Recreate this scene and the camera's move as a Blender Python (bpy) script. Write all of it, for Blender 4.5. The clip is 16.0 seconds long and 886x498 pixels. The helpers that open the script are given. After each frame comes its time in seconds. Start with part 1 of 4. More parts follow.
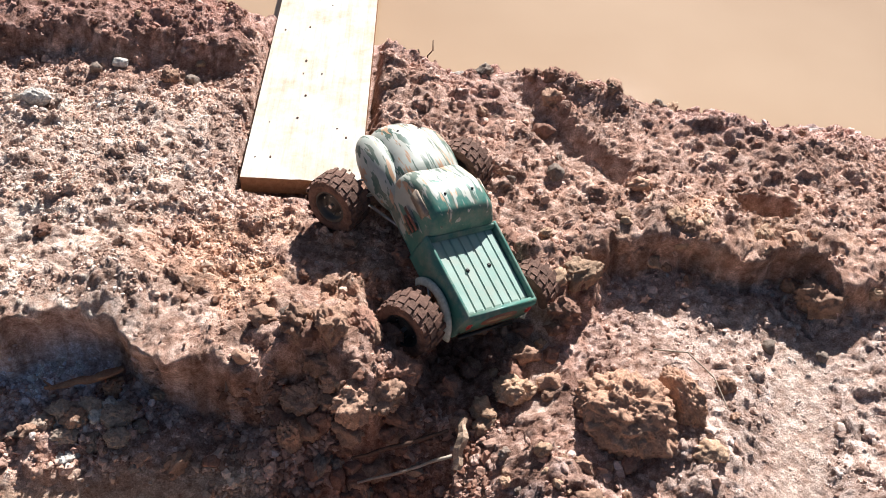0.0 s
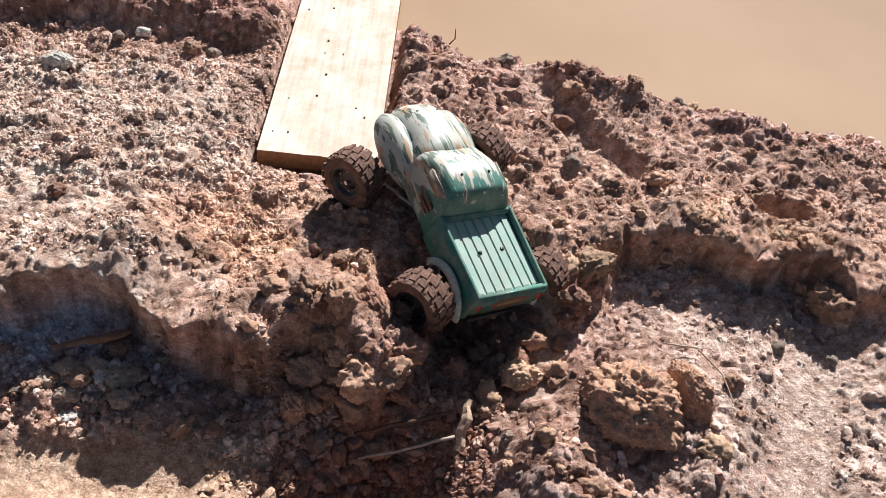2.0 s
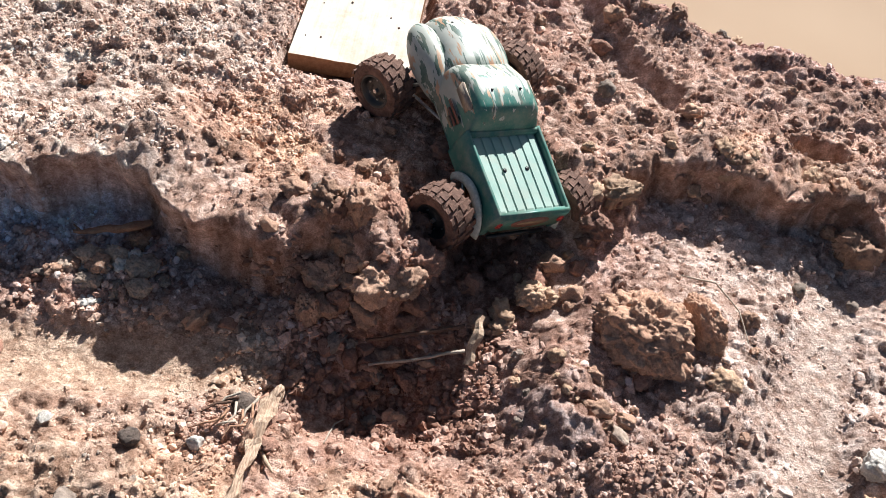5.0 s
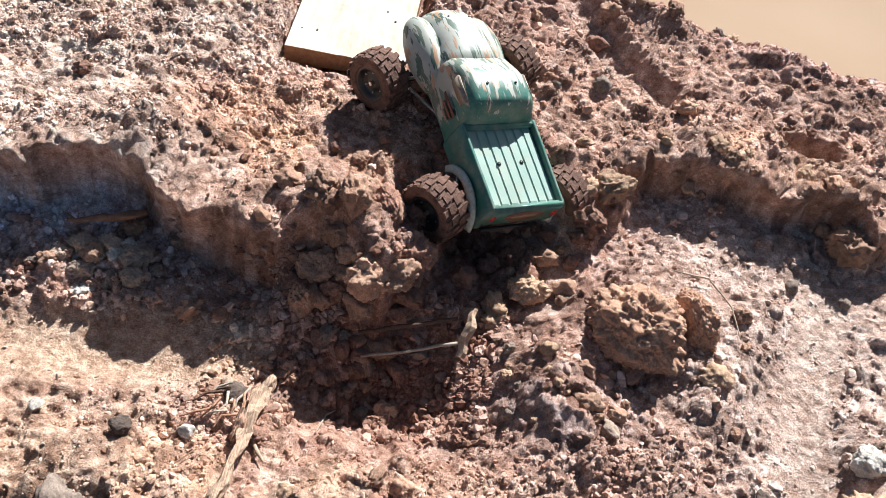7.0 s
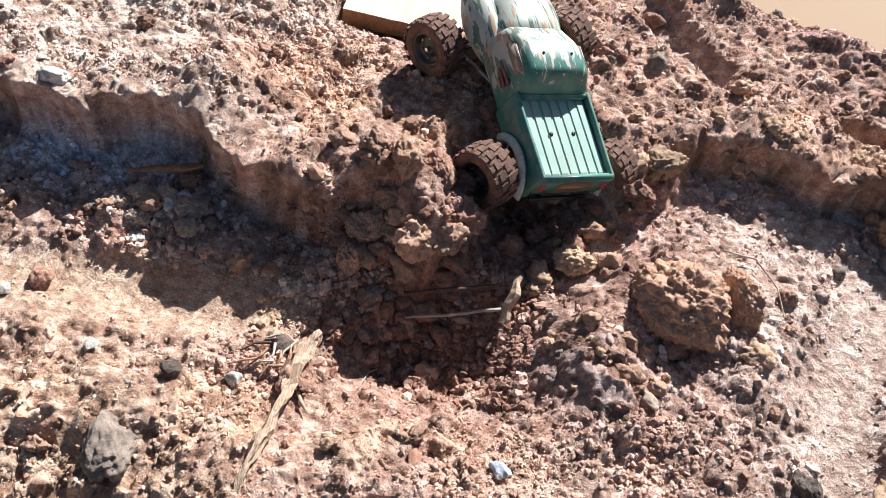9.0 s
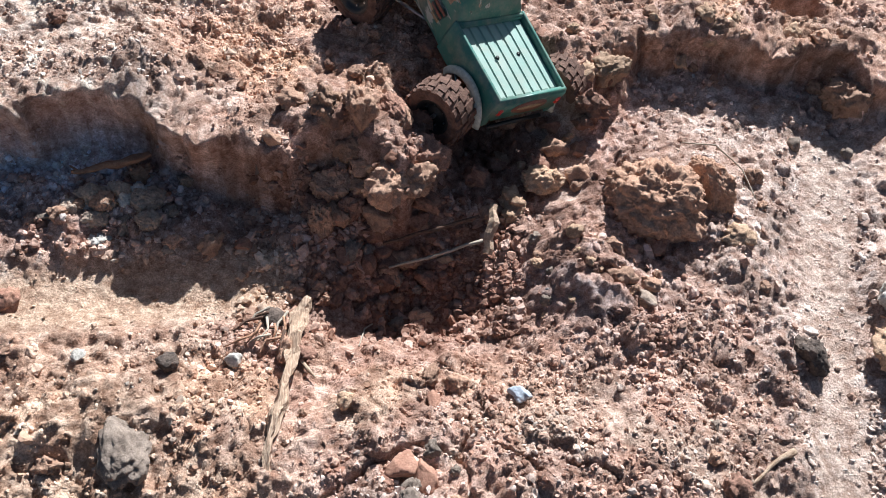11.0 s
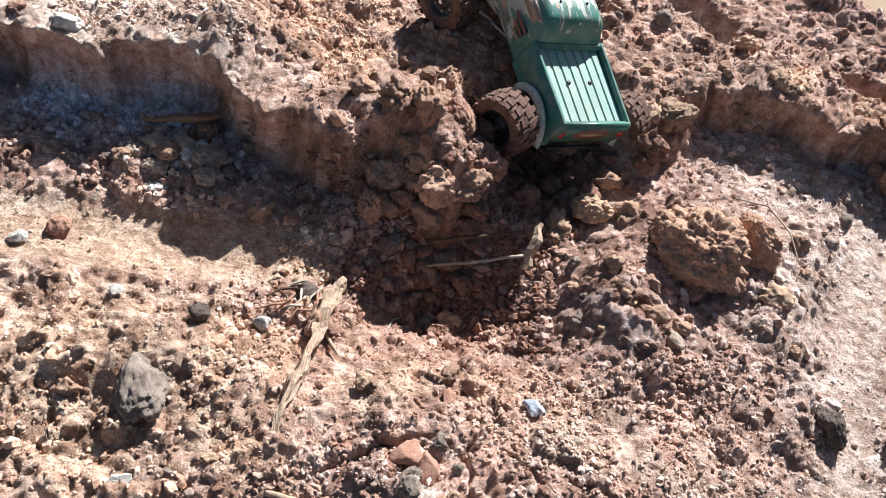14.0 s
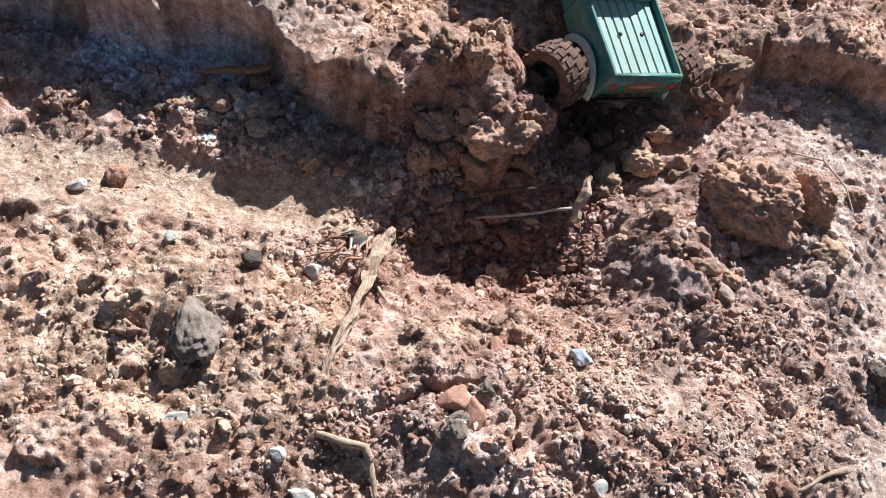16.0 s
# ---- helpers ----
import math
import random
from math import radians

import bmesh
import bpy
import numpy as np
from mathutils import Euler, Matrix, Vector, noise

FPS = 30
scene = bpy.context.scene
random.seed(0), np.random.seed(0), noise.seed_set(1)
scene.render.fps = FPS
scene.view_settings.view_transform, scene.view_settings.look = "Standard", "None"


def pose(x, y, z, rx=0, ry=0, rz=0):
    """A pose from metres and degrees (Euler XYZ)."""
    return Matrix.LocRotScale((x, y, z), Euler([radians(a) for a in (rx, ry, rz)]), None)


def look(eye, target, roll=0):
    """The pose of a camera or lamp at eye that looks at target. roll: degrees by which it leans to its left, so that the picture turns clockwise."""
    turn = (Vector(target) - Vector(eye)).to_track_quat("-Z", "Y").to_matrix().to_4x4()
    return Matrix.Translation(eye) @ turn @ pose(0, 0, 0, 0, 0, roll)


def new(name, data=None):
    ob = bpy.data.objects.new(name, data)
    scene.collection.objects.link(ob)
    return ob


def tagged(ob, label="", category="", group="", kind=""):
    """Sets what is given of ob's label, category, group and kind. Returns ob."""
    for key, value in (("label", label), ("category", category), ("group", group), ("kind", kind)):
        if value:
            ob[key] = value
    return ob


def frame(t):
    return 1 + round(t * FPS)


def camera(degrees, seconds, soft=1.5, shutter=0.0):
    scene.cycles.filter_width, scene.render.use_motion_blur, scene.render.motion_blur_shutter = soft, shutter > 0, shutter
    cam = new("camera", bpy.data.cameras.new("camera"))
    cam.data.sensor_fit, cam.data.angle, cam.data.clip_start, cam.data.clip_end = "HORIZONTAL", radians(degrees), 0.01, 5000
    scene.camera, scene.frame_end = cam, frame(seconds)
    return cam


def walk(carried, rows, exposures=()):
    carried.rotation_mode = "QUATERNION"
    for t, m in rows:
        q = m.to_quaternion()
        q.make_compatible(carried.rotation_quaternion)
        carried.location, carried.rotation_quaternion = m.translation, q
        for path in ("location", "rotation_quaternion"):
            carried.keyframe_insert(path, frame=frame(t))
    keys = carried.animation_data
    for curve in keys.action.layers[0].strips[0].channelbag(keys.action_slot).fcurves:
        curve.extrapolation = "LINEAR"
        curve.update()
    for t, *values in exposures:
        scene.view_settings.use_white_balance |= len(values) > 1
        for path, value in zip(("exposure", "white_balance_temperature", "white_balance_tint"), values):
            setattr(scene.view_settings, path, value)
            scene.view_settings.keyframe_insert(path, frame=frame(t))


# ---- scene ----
cam = camera(53.0, 16.0, soft=0.6)
EXPOSURE = [(0.0, 1.06, 6350, 11), (0.5, 0.74, 6550, 13), (1.0, 0.70, 6600, 13), (1.5, 0.80, 6400, 12), (2.5, 0.86, 6350, 10), (3.0, 0.88, 6170, 10),
            (4.0, 0.99, 6170, 8), (6.5, 1.06, 6170, 8), (8.5, 1.14, 6120, 8), (10.8, 1.02, 5850, 6), (11.5, 0.88, 5850, 6), (12.0, 0.92, 5850, 6),
            (13.0, 1.10, 5850, 6), (14.0, 1.08, 5950, 6), (15.0, 0.88, 5850, 6), (16.0, 1.00, 5800, 6)]
PATH = [
    (0, (0.217, -0.976, 1.319), (0.326, 0.411, -0.118), 6.9),
    (0.5, (0.23, -0.987, 1.327), (0.357, 0.47, -0.038), 4.5),
    (1, (0.224, -0.995, 1.303), (0.342, 0.408, -0.117), 5.6),
    (1.5, (0.22, -1.001, 1.293), (0.326, 0.389, -0.142), 7.4),
    (2, (0.21, -1.005, 1.282), (0.303, 0.392, -0.146), 9.5),
    (2.5, (0.202, -1.021, 1.265), (0.285, 0.363, -0.176), 11.0),
    (3, (0.209, -1.009, 1.274), (0.296, 0.341, -0.199), 9.8),
    (3.5, (0.22, -1.039, 1.255), (0.253, 0.268, -0.258), 11.6),
    (4, (0.228, -1.047, 1.25), (0.256, 0.234, -0.286), 12.7),
    (4.2, (0.225, -1.042, 1.251), (0.276, 0.247, -0.278), 13.7),
    (6.3, (0.238, -1.018, 1.26), (0.283, 0.25, -0.286), 10.3),
    (6.5, (0.236, -1.028, 1.257), (0.279, 0.249, -0.282), 10.9),
    (7, (0.239, -1.035, 1.25), (0.294, 0.25, -0.283), 13.3),
    (7.5, (0.223, -1.048, 1.239), (0.265, 0.213, -0.312), 15.1),
    (8, (0.23, -1.05, 1.243), (0.246, 0.212, -0.308), 14.0),
    (8.5, (0.225, -1.05, 1.242), (0.246, 0.227, -0.297), 15.2),
    (8.7, (0.231, -1.064, 1.241), (0.21, 0.199, -0.309), 13.6),
    (10.8, (0.138, -1.089, 1.195), (0.271, 0.095, -0.412), 9.8),
    (11, (0.148, -1.104, 1.187), (0.31, 0.098, -0.403), 9.2),
    (11.5, (0.178, -1.113, 1.185), (0.453, 0.113, -0.371), 14.8),
    (12, (0.16, -1.152, 1.16), (0.351, 0.027, -0.445), 18.3),
    (12.5, (0.162, -1.151, 1.167), (0.307, 0.051, -0.426), 16.4),
    (13, (0.148, -1.148, 1.17), (0.258, 0.077, -0.407), 16.5),
    (13.5, (0.145, -1.156, 1.177), (0.21, 0.113, -0.367), 16.3),
    (14, (0.141, -1.162, 1.165), (0.219, 0.103, -0.383), 16.3),
    (14.5, (0.136, -1.162, 1.162), (0.204, 0.074, -0.409), 15.2),
    (15, (0.14, -1.182, 1.153), (0.162, 0.047, -0.424), 15.4),
    (15.5, (0.141, -1.186, 1.151), (0.133, 0.014, -0.449), 12.3),
    (16, (0.147, -1.191, 1.152), (0.137, 0.003, -0.452), 13.6),
]
walk(cam, [(t, look(eye, target, roll)) for t, eye, target, roll in PATH], EXPOSURE)


# ---- world and sun ----
SUN_ELEVATION, SUN_AZIMUTH = 38.8, 17.0     # degrees; azimuth from +y towards +x
world = bpy.data.worlds.new("sky")
scene.world = world
world.use_nodes = True
wn, wl = world.node_tree.nodes, world.node_tree.links
sky = wn.new("ShaderNodeTexSky")
sky.sky_type, sky.sun_disc = "NISHITA", False
sky.sun_elevation, sky.sun_rotation = radians(SUN_ELEVATION), radians(SUN_AZIMUTH)
sky.air_density, sky.dust_density = 1.0, 1.5
wn["Background"].inputs["Strength"].default_value = 0.031
wl.new(sky.outputs["Color"], wn["Background"].inputs["Color"])

sun_data = bpy.data.lights.new("sun", "SUN")
sun_data.energy, sun_data.angle, sun_data.color = 5.0, radians(0.6), (1.0, 0.96, 0.92)
sun = new("sun", sun_data)
se, sa = radians(SUN_ELEVATION), radians(SUN_AZIMUTH)
sun_dir = Vector((math.cos(se) * math.sin(sa), math.cos(se) * math.cos(sa), math.sin(se)))
sun.matrix_world = look(sun_dir * 20, (0, 0, 0))


# ---- materials ----
def material(name, rough=0.8, metal=0.0, spec=0.5):
    m = bpy.data.materials.new(name)
    m.use_nodes = True
    b = m.node_tree.nodes["Principled BSDF"]
    b.inputs["Roughness"].default_value, b.inputs["Metallic"].default_value = rough, metal
    b.inputs["Specular IOR Level"].default_value = spec
    return m, m.node_tree.nodes, m.node_tree.links, b


def ramp(n, stops):
    r = n.new("ShaderNodeValToRGB")
    e = r.color_ramp.elements
    while len(e) < len(stops):
        e.new(0.5)
    for el, (p, c) in zip(e, stops):
        el.position, el.color = p, (*c, 1) if len(c) == 3 else c
    return r


def noise_tex(n, l, scale, detail=6.0, rough=0.6, coord=None):
    t = n.new("ShaderNodeTexNoise")
    t.inputs["Scale"].default_value, t.inputs["Detail"].default_value = scale, detail
    t.inputs["Roughness"].default_value = rough
    if coord:
        l.new(coord, t.inputs["Vector"])
    return t


def coords(n, kind="Object"):
    return n.new("ShaderNodeTexCoord").outputs[kind]


def mixed(n, l, blend, a, b, fac=1.0):
    m = n.new("ShaderNodeMix")
    m.data_type, m.blend_type = "RGBA", blend
    for sock, v in ((m.inputs[6], a), (m.inputs[7], b), (m.inputs[0], fac)):
        if isinstance(v, bpy.types.NodeSocket):
            l.new(v, sock)
        elif isinstance(v, tuple):
            sock.default_value = (*v, 1)
        else:
            sock.default_value = v
    return m.outputs[2]


def bump(n, l, b, height, strength, distance):
    k = n.new("ShaderNodeBump")
    k.inputs["Strength"].default_value, k.inputs["Distance"].default_value = strength, distance
    l.new(height, k.inputs["Height"])
    l.new(k.outputs["Normal"], b.inputs["Normal"])


def grainy(name, dark, light, scale=60, rough=0.9, relief=0.0015, metal=0.0, vary=0.25, spec=0.3):
    """A two-scale mottled surface, each object a little lighter or darker."""
    m, n, l, b = material(name, rough, metal, spec)
    c = coords(n)
    a1 = noise_tex(n, l, scale, 8, 0.7, c)
    a2 = noise_tex(n, l, scale * 6, 4, 0.6, c)
    col = ramp(n, [(0.3, dark), (0.7, light)])
    l.new(a1.outputs["Fac"], col.inputs["Fac"])
    fine = ramp(n, [(0.3, (0.7, 0.7, 0.7)), (0.7, (1.15, 1.15, 1.15))])
    l.new(a2.outputs["Fac"], fine.inputs["Fac"])
    o = mixed(n, l, "MULTIPLY", col.outputs["Color"], fine.outputs["Color"])
    info = n.new("ShaderNodeObjectInfo")
    span = n.new("ShaderNodeMapRange")
    span.inputs[3].default_value, span.inputs[4].default_value = 1 - vary, 1 + vary
    l.new(info.outputs["Random"], span.inputs[0])
    o = mixed(n, l, "MULTIPLY", o, span.outputs[0])
    l.new(o, b.inputs["Base Color"])
    bump(n, l, b, a2.outputs["Fac"], 0.9, relief)
    return m


def soil_material():
    m, n, l, b = material("soil", 0.93, 0, 0.25)
    c = coords(n)
    at = n.new("ShaderNodeAttribute")
    at.attribute_name = "soil"
    big = noise_tex(n, l, 9, 6, 0.65, c)
    mid = noise_tex(n, l, 55, 8, 0.7, c)
    fine = noise_tex(n, l, 330, 5, 0.7, c)
    f1 = ramp(n, [(0.3, (0.78, 0.74, 0.72)), (0.7, (1.2, 1.2, 1.2))])
    l.new(big.outputs["Fac"], f1.inputs["Fac"])
    f2 = ramp(n, [(0.36, (0.62, 0.52, 0.47)), (0.62, (1.22, 1.25, 1.28))])
    l.new(mid.outputs["Fac"], f2.inputs["Fac"])
    f3 = ramp(n, [(0.34, (0.62, 0.58, 0.56)), (0.66, (1.28, 1.29, 1.30))])
    l.new(fine.outputs["Fac"], f3.inputs["Fac"])
    o = mixed(n, l, "MULTIPLY", at.outputs["Color"], f1.outputs["Color"])
    o = mixed(n, l, "MULTIPLY", o, f2.outputs["Color"])
    o = mixed(n, l, "MULTIPLY", o, f3.outputs["Color"])
    # a pale dried crust in specks
    sp = ramp(n, [(0.56, (0, 0, 0)), (0.68, (1, 1, 1))])
    l.new(noise_tex(n, l, 95, 6, 0.75, c).outputs["Fac"], sp.inputs["Fac"])
    k = n.new("ShaderNodeMath")
    k.operation = "MULTIPLY"
    l.new(sp.outputs["Color"], k.inputs[0])
    l.new(at.outputs["Alpha"], k.inputs[1])
    o = mixed(n, l, "MIX", o, (0.72, 0.61, 0.505), k.outputs[0])
    l.new(o, b.inputs["Base Color"])
    add = n.new("ShaderNodeMath")
    add.operation = "MULTIPLY_ADD"
    add.inputs[1].default_value = 2.5
    l.new(mid.outputs["Fac"], add.inputs[0])
    l.new(fine.outputs["Fac"], add.inputs[2])
    bump(n, l, b, add.outputs[0], 1.0, 0.0042)
    return m


SOIL = soil_material()


def clod_material():
    """Crumbs and clods: colour by island."""
    m, n, l, b = material("crumbs", 0.93, 0, 0.25)
    c = coords(n)
    g = n.new("ShaderNodeNewGeometry")
    col = ramp(n, [(0.0, (0.62, 0.52, 0.48)), (0.35, (0.92, 0.87, 0.84)), (0.7, (1.12, 1.12, 1.12)), (0.92, (1.3, 1.38, 1.45)), (1.0, (0.8, 0.95, 1.05))])
    l.new(g.outputs["Random Per Island"], col.inputs["Fac"])
    f = ramp(n, [(0.3, (0.65, 0.62, 0.6)), (0.7, (1.2, 1.2, 1.2))])
    t = noise_tex(n, l, 180, 7, 0.75, c)
    l.new(t.outputs["Fac"], f.inputs["Fac"])
    at = n.new("ShaderNodeAttribute")
    at.attribute_name = "soil"
    o = mixed(n, l, "MULTIPLY", at.outputs["Color"], col.outputs["Color"])
    l.new(mixed(n, l, "MULTIPLY", o, f.outputs["Color"]), b.inputs["Base Color"])
    bump(n, l, b, t.outputs["Fac"], 0.9, 0.0022)
    return m


CRUMBS = clod_material()
CLAY = grainy("clay_clod", (0.30, 0.168, 0.112), (0.55, 0.355, 0.25), 70, relief=0.0028)
CLAY_ORANGE = grainy("orange_clay", (0.37, 0.225, 0.14), (0.60, 0.42, 0.29), 70, relief=0.0028)
CLAY_BOULDER = grainy("boulder_clay", (0.34, 0.185, 0.12), (0.60, 0.38, 0.265), 45, relief=0.0035, vary=0.01)
CLAY_DARK = grainy("dark_clay", (0.19, 0.10, 0.072), (0.40, 0.228, 0.165), 70, relief=0.0028)
STONE_GREY = grainy("grey_stone", (0.13, 0.095, 0.075), (0.37, 0.295, 0.24), 62, relief=0.0018)
MUD_PALE = grainy("dried_mud", (0.27, 0.195, 0.145), (0.50, 0.395, 0.315), 50, relief=0.002)
STONE_WHITE = grainy("pale_stone", (0.33, 0.30, 0.26), (0.70, 0.65, 0.59), 60, relief=0.0015)
STONE_BLUE = grainy("bluish_stone", (0.42, 0.47, 0.55), (0.66, 0.70, 0.76), 40, relief=0.0015)
STONE_RED = grainy("red_stone", (0.27, 0.13, 0.09), (0.43, 0.25, 0.175), 50)
STONE_BLACK = grainy("charred_lump", (0.03, 0.024, 0.022), (0.21, 0.155, 0.125), 55, relief=0.0025)
def wood_material():
    """Split grey-brown wood with fibres along the lie of the root."""
    m, n, l, b = material("split_wood", 0.85, 0, 0.25)
    mp = n.new("ShaderNodeMapping")
    mp.inputs["Scale"].default_value = (420, 26, 420)
    l.new(coords(n), mp.inputs["Vector"])
    f = noise_tex(n, l, 1.0, 6, 0.65, mp.outputs["Vector"])
    col = ramp(n, [(0.3, (0.20, 0.115, 0.075)), (0.5, (0.48, 0.34, 0.24)), (0.75, (0.66, 0.51, 0.385))])
    l.new(f.outputs["Fac"], col.inputs["Fac"])
    l.new(col.outputs["Color"], b.inputs["Base Color"])
    bump(n, l, b, f.outputs["Fac"], 1.0, 0.004)
    return m


WOOD = wood_material()
BARK = grainy("weathered_wood", (0.31, 0.20, 0.13), (0.61, 0.46, 0.335), 110)
TWIG_PALE = grainy("pale_twig", (0.42, 0.34, 0.26), (0.62, 0.54, 0.44), 120)
TWIG_DARK = grainy("dark_twig", (0.06, 0.035, 0.025), (0.17, 0.10, 0.07), 120)
TWIG_RED = grainy("rusty_branch", (0.28, 0.14, 0.085), (0.52, 0.31, 0.20), 110)


def water_material():
    m, n, l, b = material("muddy_water", 0.04, 0, 0.5)
    c = coords(n)
    col = ramp(n, [(0.35, (0.33, 0.228, 0.147)), (0.65, (0.368, 0.262, 0.174))])
    l.new(noise_tex(n, l, 1.6, 3, 0.5, c).outputs["Fac"], col.inputs["Fac"])
    l.new(col.outputs["Color"], b.inputs["Base Color"])
    bump(n, l, b, noise_tex(n, l, 14, 2, 0.5, c).outputs["Fac"], 0.05, 0.01)
    return m


WATER = water_material()


def plank_material():
    m, n, l, b = material("weathered_plank", 0.75, 0, 0.3)
    c = coords(n)
    mp = n.new("ShaderNodeMapping")
    mp.inputs["Scale"].default_value = (26, 1.3, 26)
    l.new(c, mp.inputs["Vector"])
    g = noise_tex(n, l, 3.0, 8, 0.65, mp.outputs["Vector"])
    col = ramp(n, [(0.25, (0.42, 0.36, 0.29)), (0.5, (0.57, 0.52, 0.45)), (0.75, (0.64, 0.60, 0.535))])
    l.new(g.outputs["Fac"], col.inputs["Fac"])
    dirt = ramp(n, [(0.35, (0.80, 0.70, 0.58)), (0.55, (1.02, 1.02, 1.02))])
    l.new(noise_tex(n, l, 7, 7, 0.7, c).outputs["Fac"], dirt.inputs["Fac"])
    l.new(mixed(n, l, "MULTIPLY", col.outputs["Color"], dirt.outputs["Color"]), b.inputs["Base Color"])
    bump(n, l, b, g.outputs["Fac"], 0.35, 0.002)
    return m


PLANK = plank_material()
PLANK_END = grainy("plank_end_grain", (0.22, 0.105, 0.05), (0.37, 0.20, 0.105), 90)


# ---- ground: noise and the lie of the land ----
def hash2(ix, iy, seed):
    h = (ix.astype(np.int64) * 374761393 + iy.astype(np.int64) * 668265263 + seed * 974634777) & 0x7FFFFFFF
    h = ((h ^ (h >> 13)) * 1274126177) & 0x7FFFFFFF
    h = ((h ^ (h >> 16)) * 668265263) & 0x7FFFFFFF
    return ((h ^ (h >> 15)) & 0xFFFF) / 65535.0


def vnoise(x, y, size, seed):
    x, y = x / size, y / size
    ix, iy = np.floor(x), np.floor(y)
    fx, fy = x - ix, y - iy
    fx, fy = fx * fx * fx * (fx * (fx * 6 - 15) + 10), fy * fy * fy * (fy * (fy * 6 - 15) + 10)
    a, b = hash2(ix, iy, seed), hash2(ix + 1, iy, seed)
    c, d = hash2(ix, iy + 1, seed), hash2(ix + 1, iy + 1, seed)
    return (a + (b - a) * fx) * (1 - fy) + (c + (d - c) * fx) * fy - 0.5


def fbm(x, y, size, seed, octaves=4, gain=0.5):
    v, amp = 0, 1.0
    for k in range(octaves):
        a = 0.6 + k * 1.1
        rx, ry = x * math.cos(a) - y * math.sin(a), x * math.sin(a) + y * math.cos(a)
        v = v + amp * vnoise(rx, ry, size * 0.5 ** k, seed + k * 17)
        amp *= gain
    return v


def lumps(x, y, size, seed):
    """Rounded lumps: 1 on a lump's top, 0 in the joints, and each lump's own random number."""
    x, y = x / size, y / size
    ix, iy = np.floor(x), np.floor(y)
    best, own = np.full(x.shape, 9.0), np.zeros(x.shape)
    for dx in (-1, 0, 1):
        for dy in (-1, 0, 1):
            cx, cy = ix + dx, iy + dy
            px, py = cx + hash2(cx, cy, seed), cy + hash2(cx, cy, seed + 5)
            r = 0.55 + 0.9 * hash2(cx, cy, seed + 9)
            d = ((x - px) ** 2 + (y - py) ** 2) / r
            near = d < best
            best, own = np.where(near, d, best), np.where(near, hash2(cx, cy, seed + 13), own)
    return np.clip(1 - best * 1.4, 0, 1) ** 0.6, own


def smooth(v):
    v = np.clip(v, 0, 1)
    return v * v * (3 - 2 * v)


def blob(x, y, cx, cy, rx, ry, turn=0.0):
    a = radians(turn)
    u, v = (x - cx) * math.cos(a) + (y - cy) * math.sin(a), -(x - cx) * math.sin(a) + (y - cy) * math.cos(a)
    return np.exp(-((u / rx) ** 2 + (v / ry) ** 2))


def near_line(x, y, pts, width):
    d = np.full(x.shape, 9.0)
    for (ax, ay), (bx, by) in zip(pts, pts[1:]):
        k = np.clip(((x - ax) * (bx - ax) + (y - ay) * (by - ay)) / ((bx - ax) ** 2 + (by - ay) ** 2), 0, 1)
        d = np.minimum(d, np.hypot(x - ax - k * (bx - ax), y - ay - k * (by - ay)))
    return smooth(1.5 - d / width)


SHORE = ((-40, 1.3), (-0.84, 1.23), (-0.65, 1.20), (-0.38, 1.18), (-0.21, 1.08), (0.16, 1.0), (0.33, 0.90), (0.57, 0.92),
         (0.70, 0.88), (0.77, 0.82), (0.96, 0.79), (1.10, 0.76), (1.28, 0.77), (1.44, 0.73), (2.0, 0.70), (40, 0.9))
# x, the middle of the drop from the bank to the low ground, and the drop's width
LEDGE = ((-40, 0.0, 0.05), (-1.2, 0.0, 0.04), (-0.42, -0.07, 0.03), (-0.29, -0.035, 0.03), (-0.22, -0.06, 0.03), (-0.10, -0.14, 0.05),
         (-0.02, -0.14, 0.06), (0.06, -0.11, 0.07), (0.13, -0.13, 0.09), (0.20, -0.16, 0.10), (0.255, -0.06, 0.12), (0.31, 0.11, 0.28),
         (0.40, 0.12, 0.30), (0.50, 0.08, 0.28), (0.60, 0.17, 0.16), (0.655, 0.24, 0.05), (0.79, 0.26, 0.035), (0.90, 0.225, 0.035),
         (1.03, 0.21, 0.04), (1.08, 0.14, 0.05), (1.16, 0.15, 0.07), (1.35, 0.2, 0.15), (40, 0.2, 0.2))
CRACKS = (((0.17, -0.61), (0.20, -0.585), (0.235, -0.578), (0.285, -0.60), (0.30, -0.565), (0.305, -0.53)), ((0.285, -0.60), (0.30, -0.65), (0.285, -0.70)),
          ((0.17, -0.61), (0.13, -0.64), (0.10, -0.66)), ((0.33, -0.58), (0.37, -0.60), (0.40, -0.615)), ((-0.31, -0.17), (-0.28, -0.20), (-0.25, -0.185), (-0.22, -0.20)),
          ((-0.28, -0.20), (-0.285, -0.235)), ((-0.25, -0.185), (-0.245, -0.225)), ((0.98, 0.20), (1.0, 0.14), (1.03, 0.10)), ((0.44, -0.61), (0.47, -0.60), (0.50, -0.62)))
CHANNEL = ((0.28, 0.36), (0.37, 0.22), (0.43, 0.12), (0.49, 0.03), (0.48, -0.08))
TROUGH = ((0.44, 0.80), (0.52, 0.62), (0.60, 0.50), (0.66, 0.44))
PATH_LINE = ((1.0, 0.06), (0.93, -0.2), (0.885, -0.43), (0.85, -0.62), (0.82, -1.2))


